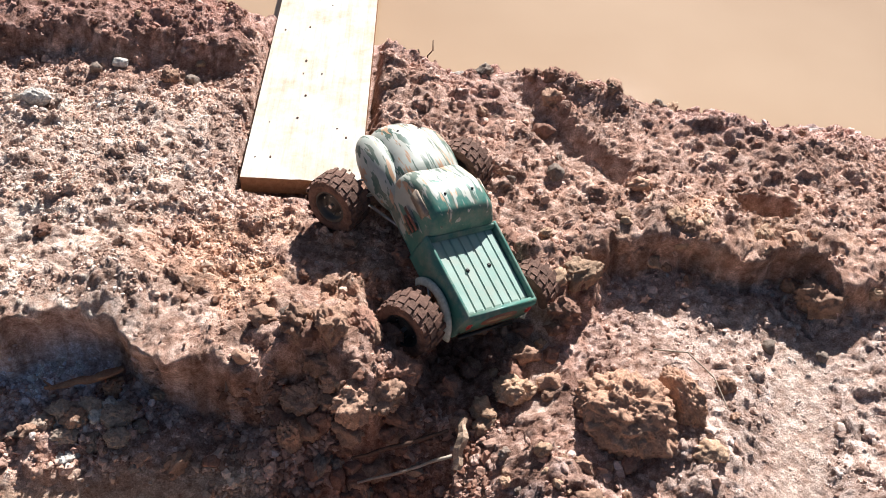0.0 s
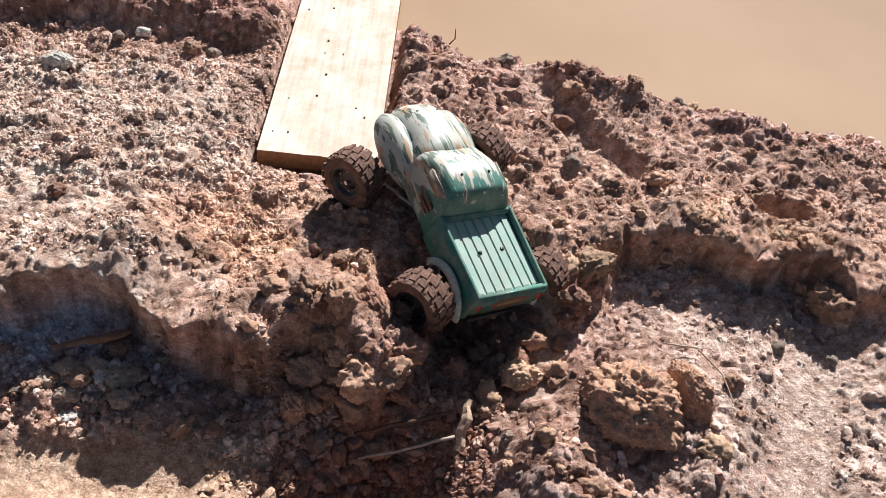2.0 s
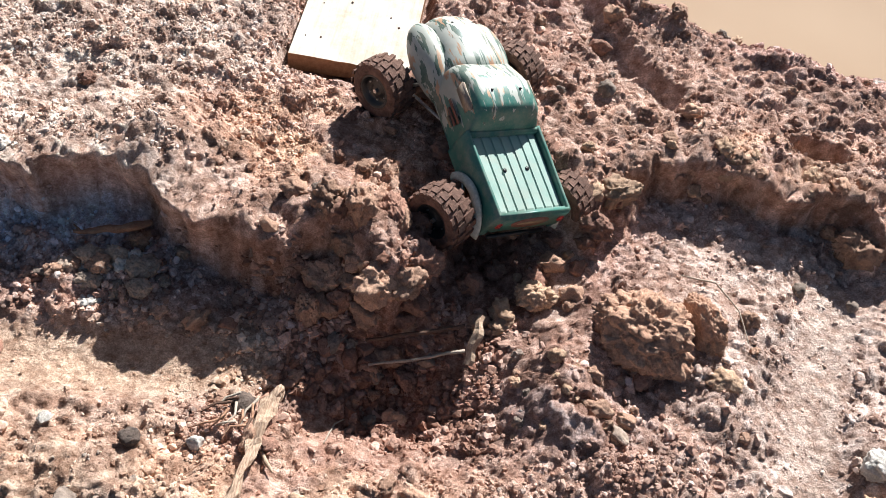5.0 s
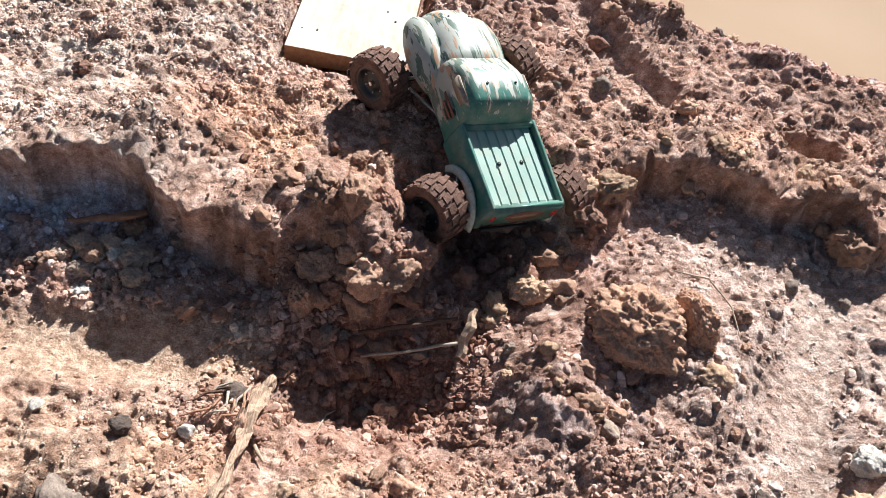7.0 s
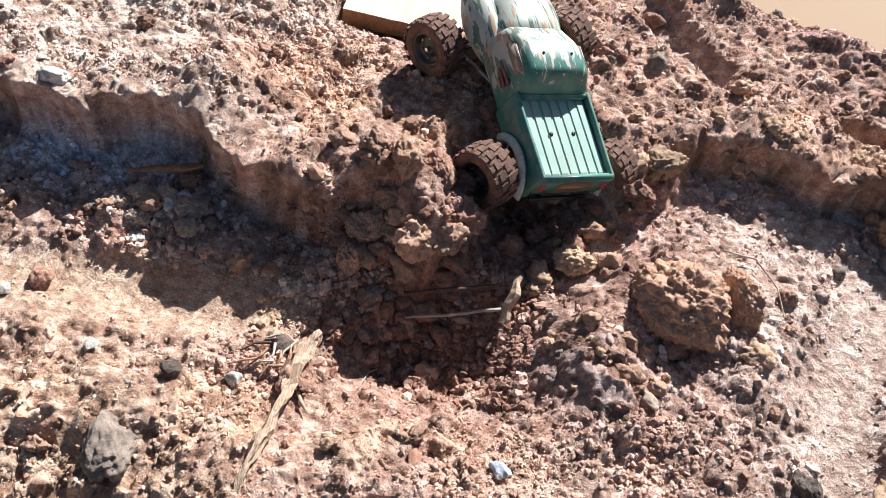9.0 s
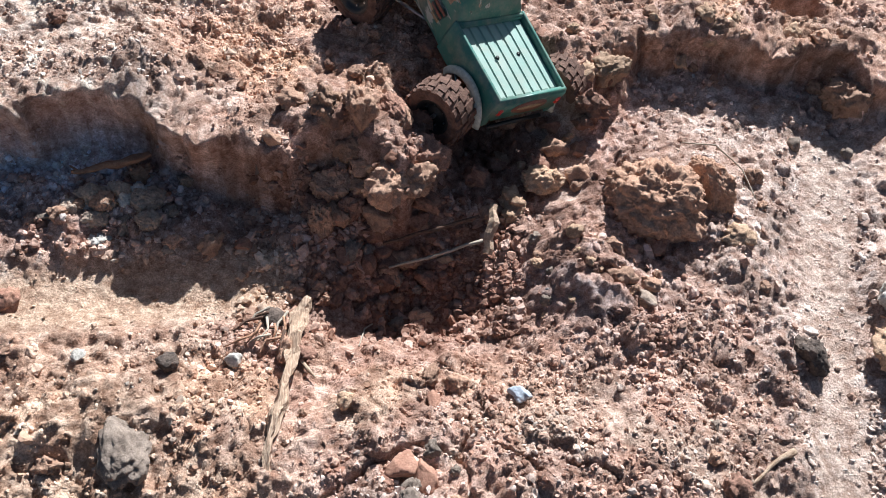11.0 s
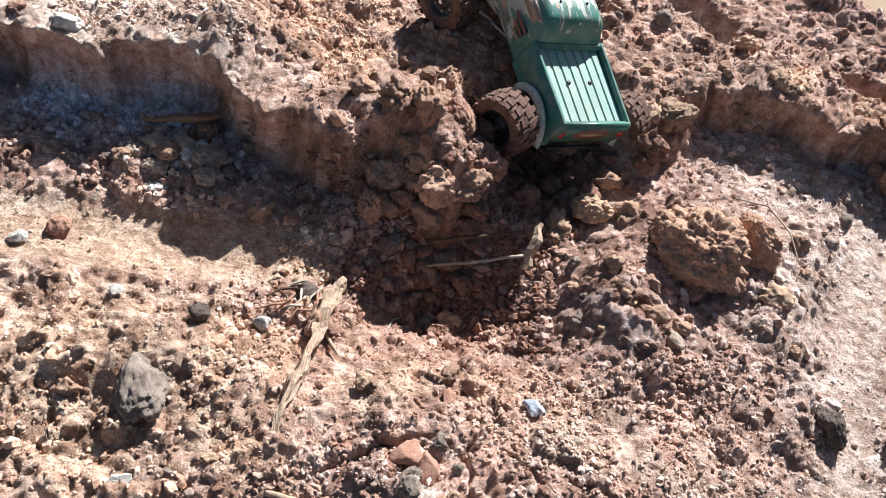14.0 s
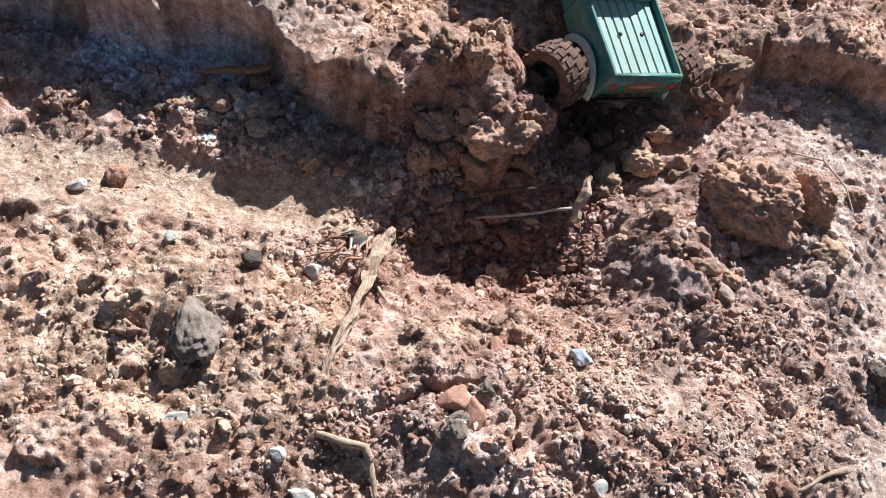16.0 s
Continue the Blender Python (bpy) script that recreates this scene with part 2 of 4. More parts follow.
def lie(x, y, rough=True):
    """Height of the ground, and masks for its look."""
    # beyond the near ground the land is gentler
    far = np.maximum(np.maximum(np.abs(x - 0.34) - 1.32, np.abs(y - 0.14) - 1.14), 0)
    wob = fbm(x, y, 0.12, 3, 4) * 0.055 * smooth(1 - far / 0.4) + fbm(x, y, 1.7, 4, 3) * 0.5 * smooth(far / 1.5)
    lx = np.array(LEDGE)
    mid, wide = np.interp(x, lx[:, 0], lx[:, 1]), np.interp(x, lx[:, 0], lx[:, 2])
    up = smooth((y - mid + wob) / wide + 0.5)
    bank = 0.115 + 0.02 * fbm(x, y, 0.5, 21, 3)
    bank = bank + 0.022 * blob(x, y, 0.08, -0.06, 0.16, 0.09) + 0.04 * blob(x, y, -0.25, 0.05, 0.085, 0.055)
    bank = bank + 0.03 * smooth((0.02 - x) / 0.12) * smooth(1 - (y - mid) / 0.25)
    bank = bank + 0.03 * blob(x, y, 0.85, 0.31, 0.2, 0.07) + 0.02 * blob(x, y, 1.08, 0.27, 0.05, 0.06)
    low = 0.0 + 0.020 * np.exp(-((y + 0.05) / 0.13) ** 2) * smooth((0.1 - x) / 0.15)
    low = low + 0.012 * blob(x, y, -0.27, -0.17, 0.12, 0.06) - 0.03 * blob(x, y, -0.2, -0.32, 0.25, 0.07)
    low = low + 0.035 * smooth((x - 0.38) / 0.12) * smooth((y + 0.75) / 0.5)
    low = low + 0.026 * blob(x, y, 0.50, -0.24, 0.09, 0.09) + 0.022 * blob(x, y, 0.76, -0.1, 0.08, 0.12)
    low = low + 0.055 * blob(x, y, 0.36, -0.62, 0.38, 0.14) + 0.03 * blob(x, y, -0.2, -0.56, 0.25, 0.10)
    low = low - 0.105 * blob(x, y, 0.225, -0.29, 0.15, 0.10) - 0.025 * blob(x, y, 0.93, -0.2, 0.07, 0.5, -8)
    low = low + 0.05 * blob(x, y, 1.06, -0.36, 0.06, 0.11)
    z = low + (bank - low) * up
    z = z - 0.05 * blob(x, y, 0.225, 0.02, 0.055, 0.075) * up - 0.03 * blob(x, y, 0.225, -0.625, 0.06, 0.035)
    for line in CRACKS:
        z = z - 0.016 * near_line(x + 0.012 * vnoise(x, y, 0.02, 7), y + 0.012 * vnoise(x, y, 0.02, 8), line, 0.0032)
    chan, trough, path = (near_line(x, y, p, w) for p, w in ((CHANNEL, 0.035), (TROUGH, 0.04), (PATH_LINE, 0.05)))
    z = z - 0.018 * chan - 0.032 * trough
    # the mounds along the water
    heap = smooth((y - 0.70 + wob) / 0.07) * smooth((-0.10 - x + wob) / 0.10) * smooth((1.17 - y) / 0.26)
    z = z + 0.06 * heap
    z = z + 0.075 * blob(x, y, 0.62, 0.74, 0.10, 0.06, -25) + 0.02 * blob(x, y, 0.95, 0.62, 0.25, 0.08, -10)
    z = z - 0.055 * smooth((np.hypot((x - 0.97) / 1.9, y - 0.36) - 0.043) / -0.02)
    under = smooth((0.15 - np.abs(x - 0.022)) / 0.03) * smooth((y - 0.30) / 0.04)
    z = z - under * np.maximum(z - 0.066, 0)
    sx = np.array(SHORE)
    edge = np.interp(x, sx[:, 0], sx[:, 1]) + fbm(x, y, 0.09, 40, 4) * 0.04
    away = edge - y
    pond = smooth((y - edge) / 0.5 + 0.1) * smooth((16 - y) / 3) * smooth((22 - np.abs(x)) / 4)
    z = np.where(y < 8, np.minimum(z, away * 0.75 + 0.004), z)
    z = np.where(away < 0, np.maximum(z, -0.5 * pond), z)
    shore = smooth(1 - away / 0.34)
    sand = near_line(x, y, ((-0.80, -0.42), (-0.45, -0.36), (-0.2, -0.315), (-0.03, -0.28)), 0.062)
    flat = np.clip(np.maximum(np.maximum(chan, path), np.maximum(sand, 0.5 * trough)), 0, 1)
    flat = np.maximum(flat, 0.32 * smooth((0.30 - np.hypot((x - 0.88) * 1.0, (y + 0.05) * 1.0)) / 0.12))
    if rough:
        r = (1 - 0.85 * flat) * smooth(1 - far / 0.2)
        z = z + 0.12 * fbm(x, y, 2.5, 51, 3) * smooth(far / 1.5) * np.where(away > 0.3, 1, 0)
        steep = 4 * up * (1 - up)
        r = r * (1 - 0.8 * under)
        z = z + r * (0.022 * fbm(x, y, 0.16, 50, 3) + 0.0085 * fbm(x, y, 0.045, 60, 4, 0.62))
        l1, o1 = lumps(x + 0.01 * fbm(x, y, 0.03, 5, 2), y, 0.045, 70)
        l2, o2 = lumps(x + 0.005 * vnoise(x, y, 0.008, 6), y + 0.005 * vnoise(x, y, 0.008, 9), 0.019, 80)
        l3, o3 = lumps(x, y, 0.010, 90)
        front = smooth((0.02 - x) / 0.1) * smooth((-0.38 - y) / 0.08)
        z = z + front * (0.022 * fbm(x, y, 0.11, 150, 4, 0.6) + 0.006 * l1)
        gate = smooth((fbm(x, y, 0.14, 33, 3) + 0.1) / 0.25)
        z = z + r * (0.014 * l1 * (o1 > 0.75) * gate + 0.0042 * l2 * (o2 > 0.6) * (0.5 + o2) + 0.0040 * l3 * (o3 > 0.5))
        z = z + flat * 0.0035 * fbm(x, y, 0.012, 95, 2) + steep * r * 0.016 * fbm(x, y, 0.035, 99, 3)
    return z, up, flat, shore, heap, away


def soil_colour(x, y, up, flat, shore, heap):
    def lay(base, colour, k):
        return base + (np.array(colour) - base) * k[:, None]
    n1, n2 = fbm(x, y, 0.22, 11, 4), fbm(x, y, 0.07, 12, 4)
    c = np.tile(np.array((0.54, 0.355, 0.255)), (len(x), 1))
    pale = smooth((-0.02 - x) / 0.25 + n1) * up * smooth((0.72 - y) / 0.2)
    c = lay(c, (0.68, 0.525, 0.40), 0.9 * pale)
    right = smooth((x - 0.62) / 0.2 + n1) * (1 - up) * smooth((2.2 - x) / 0.8) * smooth((y + 2.0) / 0.8)
    c = lay(c, (0.64, 0.50, 0.395), 0.8 * right)
    orange = np.clip(blob(x, y, 0.02, 0.12, 0.22, 0.16) + blob(x, y, 0.85, 0.30, 0.25, 0.09) + blob(x, y, 0.1, -0.5, 0.3, 0.1)
                     + blob(x, y, -0.15, -0.66, 0.25, 0.1), 0, 1) * smooth(0.6 + 1.5 * n2)
    c = lay(c, (0.68, 0.44, 0.27), 0.8 * orange)
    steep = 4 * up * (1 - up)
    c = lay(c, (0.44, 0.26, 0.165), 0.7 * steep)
    c = lay(c, (0.56, 0.35, 0.275), 0.8 * smooth(shore + 0.7 * n1))
    c = lay(c, (0.36, 0.20, 0.15), 0.7 * heap)
    # dark brown gully soil, darkened further to put some of its shade into the colour
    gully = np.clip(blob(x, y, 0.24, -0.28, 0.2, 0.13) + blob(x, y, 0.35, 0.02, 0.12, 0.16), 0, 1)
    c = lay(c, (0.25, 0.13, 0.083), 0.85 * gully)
    grey = 1.3 * blob(x, y, -0.42, -0.09, 0.26, 0.085)
    dry = 0.8 * blob(x, y, 0.50, -0.27, 0.07, 0.08) + 1.1 * blob(x, y, 0.28, 0.90, 0.10, 0.035, -20) + 0.7 * blob(x, y, 1.25, 0.76, 0.25, 0.03, -5) + 0.7 * blob(x, y, 0.22, -0.66, 0.12, 0.06)
    c = lay(c, (0.56, 0.50, 0.46), 0.9 * np.clip(dry, 0, 1) * smooth(0.6 + 2 * n2))
    # grey ground below the ledge, its colour raised to brighten the shade there
    c = lay(c, (0.60, 0.60, 0.61), 0.9 * np.clip(grey, 0, 1) * (1 - up) * smooth(0.8 + 2 * n2))
    c = lay(c, (0.62, 0.485, 0.37), 0.85 * flat * (1 - np.clip(gully, 0, 1)))
    c = lay(c, (0.63, 0.455, 0.30), 0.85 * flat * smooth((0.1 - x) / 0.1) * (1 - up) * smooth((x + 1.6) / 0.6))
    crust = np.clip(0.15 + 0.75 * pale + 0.5 * right + 0.35 * blob(x, y, 0.45, -0.6, 0.5, 0.15) - 0.9 * flat - 0.6 * gully, 0, 0.95)
    c = lay(c, (0.66, 0.47, 0.31), 0.8 * blob(x, y, -0.28, -0.60, 0.26, 0.24) * smooth(0.75 + 2 * n1))
    # red-brown and cream patches, a hand's width and a finger's width across
    p1, p2 = smooth(0.5 + 2.4 * fbm(x, y, 0.05, 14, 4, 0.6)), smooth(0.5 + 2.6 * fbm(x, y, 0.018, 15, 3, 0.6))
    p1, p2 = p1 + (0.5 - p1) * 0.8 * flat, p2 + (0.5 - p2) * 0.6 * flat
    tone = 0.64 + 0.34 * p1 + 0.40 * p2
    c = c * tone[:, None] * np.column_stack((1.06 - 0.07 * p2, 0.97 + 0.04 * p2, 0.92 + 0.10 * p2))
    c = lay(c, (0.68, 0.515, 0.375), 0.75 * blob(x, y, 0.48, -0.60, 0.36, 0.13) * smooth(0.7 + 2 * n2))
    c = c * np.array((0.95, 1.0, 1.12))
    return np.column_stack((np.clip(c, 0.02, 0.8), crust))


def mesh_from(name, verts, faces, mat, colours=None, smooth_faces=True):
    me = bpy.data.meshes.new(name)
    k = faces.shape[1]
    me.vertices.add(len(verts))
    me.vertices.foreach_set("co", verts.astype(np.float32).ravel())
    me.loops.add(faces.size)
    me.loops.foreach_set("vertex_index", faces.astype(np.int32).ravel())
    me.polygons.add(len(faces))
    me.polygons.foreach_set("loop_start", np.arange(0, faces.size, k, dtype=np.int32))
    me.polygons.foreach_set("use_smooth", np.full(len(faces), bool(smooth_faces)))
    me.update(calc_edges=True)
    if colours is not None:
        at = me.color_attributes.new("soil", "FLOAT_COLOR", "POINT")
        at.data.foreach_set("color", colours.astype(np.float32).ravel())
    me.materials.append(mat)
    return me


def build_ground():
    step = 0.0031
    tail = np.concatenate(([0.006, 0.013, 0.022], 0.028 * 1.15 ** np.arange(1, 68)))
    xs = np.concatenate((-0.80 - tail[::-1], np.arange(-0.80, 1.40, step), 1.40 + tail))
    ys = np.concatenate((-0.84 - tail[::-1], np.arange(-0.84, 1.20, step), 1.20 + tail))
    gx, gy = np.meshgrid(xs, ys)
    x, y = gx.ravel(), gy.ravel()
    z, up, flat, shore, heap, away = lie(x, y)
    # lumps lean out a little over their own shade
    px = x + 0.006 * fbm(x, y, 0.03, 201, 2) * (1 - flat)
    py = y + 0.006 * fbm(x, y, 0.03, 202, 2) * (1 - flat)
    # the crust juts out over the steep drops
    lx = np.array(LEDGE)
    mid, wide = np.interp(x, lx[:, 0], lx[:, 1]), np.interp(x, lx[:, 0], lx[:, 2])
    lip = smooth(up * 1.8 - 0.8) * smooth(1 - (y - mid) / 0.09) * smooth((0.075 - wide) / 0.02)
    py = py - lip * (0.022 + 0.02 * fbm(x, y, 0.06, 203, 3))
    i = np.arange(len(ys) - 1)[:, None] * len(xs) + np.arange(len(xs) - 1)[None, :]
    i = i.ravel()
    faces = np.column_stack((i, i + 1, i + 1 + len(xs), i + len(xs)))
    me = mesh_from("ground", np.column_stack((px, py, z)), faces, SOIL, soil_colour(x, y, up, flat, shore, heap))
    return tagged(new("ground", me), "cracked reddish clay bank with lumps and dried pale crust", "ground", kind="structure")


ground = build_ground()


def height(x, y, rough=True):
    return float(lie(np.array([float(x)]), np.array([float(y)]), rough)[0][0])


def grid_plane(name, x0, x1, y0, y1, z, mat):
    v = np.array([(x0, y0, z), (x1, y0, z), (x1, y1, z), (x0, y1, z)], dtype=float)
    return new(name, mesh_from(name, v, np.array([[0, 1, 2, 3]]), mat, smooth_faces=False))


tagged(grid_plane("water", -26, 26, 0.55, 18, 0.0, WATER), "still muddy tan pond water beside the bank", "water", kind="structure")


# ---- helpers for things ----
def part(name, bm, mat, parent=None, label="", shade=True):
    me = bpy.data.meshes.new(name)
    bm.to_mesh(me)
    bm.free()
    for m in (mat if isinstance(mat, (list, tuple)) else [mat]):
        me.materials.append(m)
    if shade:
        me.polygons.foreach_set("use_smooth", np.ones(len(me.polygons), dtype=bool))
    ob = new(name, me)
    ob.parent = parent
    if label:
        ob["label"] = label
    return ob


def rock_mesh(name, seed, detail=3, rugged=0.35, mat=None, size=(1, 1, 1), crumbly=True):
    """A lump of that half size, broken and angular, with a crumbly skin."""
    rng = random.Random(seed)
    bm = bmesh.new()
    bmesh.ops.create_icosphere(bm, subdivisions=detail, radius=1.0)
    off = Vector((rng.uniform(0, 90), rng.uniform(0, 90), rng.uniform(0, 90)))
    cuts = []
    for _ in range(7):
        n = Vector((rng.gauss(0, 1), rng.gauss(0, 1), rng.gauss(0, 1))).normalized()
        cuts.append((n, rng.uniform(*((0.45, 0.85) if detail < 3 else ((0.75, 1.0) if detail > 5 else ((0.6, 0.95) if crumbly else (0.45, 0.85)))))))
    for v in bm.verts:
        p = v.co.copy()
        for n, d in cuts:
            over = p.dot(n) - d
            if over > 0:
                p -= n * over * 0.9
        k = 1 + rugged * (noise.noise(p * 1.4 + off) + 0.55 * noise.noise(p * 3.3 + off) + 0.3 * noise.noise(p * 8 + off))
        if detail > 2 and crumbly:
            k += rugged * (0.75 * (0.45 - noise.voronoi(p * 3.5 + off)[0][0]) + 0.5 * (0.4 - noise.voronoi(p * 8 + off)[0][0]) + 0.22 * noise.noise(p * 22 + off) + (0.22 * noise.noise(p * 15 - off) + 0.16 * noise.noise(p * 42 + off) if detail > 5 else 0))
        v.co = Vector((p.x * size[0], p.y * size[1], p.z * size[2])) * k
    me = bpy.data.meshes.new(name)
    bm.to_mesh(me)
    bm.free()
    me.polygons.foreach_set("use_smooth", np.ones(len(me.polygons), dtype=bool))
    if mat:
        me.materials.append(mat)
    return me


def rock(name, label, category, x, y, size, mat, seed, turn=0, sunk=0.35, detail=4, rugged=0.35, z=None, tip=(0, 0), group=""):
    ob = new(name, rock_mesh(name, seed, detail, rugged, mat, size, category != "stone"))
    base = height(x, y) if z is None else z
    ob.location = (x, y, base + size[2] * (1 - 2 * sunk))
    ob.rotation_euler = (radians(tip[0]), radians(tip[1]), radians(turn))
    return tagged(ob, label, category, group)


def stick(name, label, category, pts, radii, mat, seed=0, rugged=0.15, sides=9, extra=(), shade=True):
    """A tapered crooked stick along pts; extra: side twigs of the same mesh, as (points, radii)."""
    bm = bmesh.new()
    off = Vector((seed * 3.1, seed * 1.7, 5))
    for line, rad in ((pts, radii), *extra):
        line = [Vector(p) for p in line]
        dense, rr = [], []
        for k in range(len(line) - 1):
            for j in range(6):
                f = j / 6
                dense.append(line[k].lerp(line[k + 1], f))
                rr.append(rad[k] + (rad[k + 1] - rad[k]) * f)
        dense.append(line[-1])
        rr.append(rad[-1])
        rings = []
        for k, (p, r) in enumerate(zip(dense, rr)):
            d = (dense[min(k + 1, len(dense) - 1)] - dense[max(k - 1, 0)]).normalized()
            a = d.cross(Vector((0.31, 0.2, 0.93))).normalized()
            b = d.cross(a)
            p = p + (a * noise.noise(p * 40 + off) + b * noise.noise(p * 40 - off)) * r * 0.7
            ring = []
            for s in range(sides):
                t = 2 * math.pi * s / sides
                w = a * math.cos(t) + b * math.sin(t)
                q = r * (1 + rugged * 2 * noise.noise(Vector((math.cos(t) * 2, math.sin(t) * 2, k * 0.25)) + off))
                ring.append(bm.verts.new(p + w * q))
            rings.append(ring)
        for r1, r2 in zip(rings, rings[1:]):
            for s in range(sides):
                bm.faces.new((r1[s], r1[(s + 1) % sides], r2[(s + 1) % sides], r2[s]))
        bm.faces.new(rings[0][::-1])
        bm.faces.new(rings[-1])
    return tagged(part(name, bm, mat, shade=shade), label, category)


# ---- the plank ----
def build_plank():
    length, width, thick = 2.44, 0.238, 0.038
    bm = bmesh.new()
    nx, ny = 12, 60
    grid = {}
    for j in range(ny + 1):
        for i in range(nx + 1):
            u, v = i / nx, j / ny
            chip = 0.004 * noise.noise(Vector((u * 7, 3, 2))) if j == 0 else 0
            grid[i, j, 1] = bm.verts.new(((u - 0.5) * width, v * length + chip, 0.0015 * noise.noise(Vector((u * 3, v * 9, 0)))))
            grid[i, j, 0] = bm.verts.new(((u - 0.5) * width, v * length + chip, -thick))
    for j in range(ny):
        for i in range(nx):
            bm.faces.new((grid[i, j, 1], grid[i + 1, j, 1], grid[i + 1, j + 1, 1], grid[i, j + 1, 1]))
            bm.faces.new((grid[i, j, 0], grid[i, j + 1, 0], grid[i + 1, j + 1, 0], grid[i + 1, j, 0]))
    for i in range(nx):
        f = bm.faces.new((grid[i, 0, 0], grid[i + 1, 0, 0], grid[i + 1, 0, 1], grid[i, 0, 1]))
        f.material_index = 1
        bm.faces.new((grid[i + 1, ny, 0], grid[i, ny, 0], grid[i, ny, 1], grid[i + 1, ny, 1]))
    for j in range(ny):
        f = bm.faces.new((grid[0, j + 1, 0], grid[0, j, 0], grid[0, j, 1], grid[0, j + 1, 1]))
        f.material_index = 1
        f = bm.faces.new((grid[nx, j, 0], grid[nx, j + 1, 0], grid[nx, j + 1, 1], grid[nx, j, 1]))
        f.material_index = 1
    plank = part("plank", bm, [PLANK, PLANK_END], None, shade=False)
    plank.matrix_basis = pose(0.022, 0.345, 0.122, -0.6, -1.0, 0.6)
    tagged(plank, "pale weathered wooden plank reaching from bank over water", "plank")
    # nail holes and splinter knots
    rng = random.Random(5)
    for k in range(26):
        kb = bmesh.new()
        r = rng.uniform(0.0012, 0.0028)
        bmesh.ops.create_cone(kb, cap_ends=True, segments=8, radius1=r, radius2=r * 0.7, depth=0.0016)
        bmesh.ops.scale(kb, vec=(1, rng.uniform(0.8, 1.8), 1), verts=kb.verts)
        bmesh.ops.translate(kb, vec=(rng.uniform(-0.1, 0.1), rng.uniform(0.01, 1.15), 0.001), verts=kb.verts)
        part("nail", kb, TWIG_DARK, plank, "dark rusty nail head")
    return plank


build_plank()


# ---- stones, clods, sticks ----
def strewn(name, label, count, sizes, detail, seed, keep_flat, area, mat=CRUMBS):
    """Very many crumbs joined in one mesh."""
    rng = np.random.default_rng(seed)
    x, y = rng.uniform(area[0], area[1], count), rng.uniform(area[2], area[3], count)
    z, up, flat, shore, heap, away = lie(x, y)
    clump = smooth(0.75 + 2.2 * fbm(x, y, 0.12, seed + 300, 3))
    chance = (1 - flat) * clump + keep_flat * flat
    off_plank = (np.abs(x - 0.022) > 0.128) | (y < 0.335)
    keep = (rng.random(count) < chance) & (away > 0.004) & off_plank
    x, y, z = x[keep], y[keep], z[keep]
    n = len(x)
    size = sizes[0] * (sizes[1] / sizes[0]) ** (rng.random(n) ** 2.6)
    protos = []
    for k in range(14):
        me = rock_mesh("proto", seed * 50 + k, detail, 0.5)
        v = np.zeros(len(me.vertices) * 3)
        me.vertices.foreach_get("co", v)
        f = np.zeros(len(me.polygons) * 3, dtype=np.int64)
        me.polygons.foreach_get("vertices", f)
        protos.append((v.reshape(-1, 3), f.reshape(-1, 3)))
        bpy.data.meshes.remove(me)
    nv = len(protos[0][0])
    which = rng.integers(0, 14, n)
    q = rng.normal(size=(n, 4))
    q /= np.linalg.norm(q, axis=1)[:, None]
    w, a, b, c = q.T
    rot = np.stack((1 - 2 * (b * b + c * c), 2 * (a * b - c * w), 2 * (a * c + b * w),
                    2 * (a * b + c * w), 1 - 2 * (a * a + c * c), 2 * (b * c - a * w),
                    2 * (a * c - b * w), 2 * (b * c + a * w), 1 - 2 * (a * a + b * b)), 1).reshape(n, 3, 3)
    shape = rng.uniform(0.6, 1.25, (n, 1, 3)) * size[:, None, None]
    pv = np.stack([p[0] for p in protos])[which] * shape
    pv = np.einsum("nij,nkj->nki", rot, pv)
    pv[:, :, 2] *= 0.85
    pv += np.stack((x, y, z + size * 0.15), 1)[:, None, :]
    pf = np.stack([p[1] for p in protos])[which] + (np.arange(n) * nv)[:, None, None]
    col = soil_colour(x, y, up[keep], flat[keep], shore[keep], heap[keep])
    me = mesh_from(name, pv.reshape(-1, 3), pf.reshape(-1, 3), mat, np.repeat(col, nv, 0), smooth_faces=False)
    return tagged(new(name, me), label, "soil crumbs", kind="stuff")


VIEWED = (-0.75, 1.45, -0.95, 1.25)
strewn("crumbs", "small angular crumbs of dried red clay on the ground", 66000, (0.0016, 0.0056), 1, 1, 0.18, VIEWED)
strewn("gravel", "loose clay lumps and gravel strewn over the bank", 7000, (0.004, 0.011), 2, 2, 0.03, VIEWED)

strewn("clay_crumbs", "dense angular crumbs of dry clay on the hump", 12000, (0.0028, 0.0080), 1, 5, 0.05, (-0.12, 0.95, -0.92, -0.34))
strewn("dry_crumbs", "pale dry crumbs on the crusted flat", 11000, (0.0025, 0.0060), 1, 6, 0.2, (-0.8, 0.0, -0.02, 0.72))
strewn("rubble", "dark broken rubble of clay in the shaded gully", 4200, (0.004, 0.012), 2, 3, 0.3, (-0.06, 0.40, -0.36, -0.10))
strewn("pebbles", "grey and brown gravel below the ledge", 1900, (0.003, 0.010), 2, 4, 0.1, (-0.55, -0.12, -0.26, -0.08))

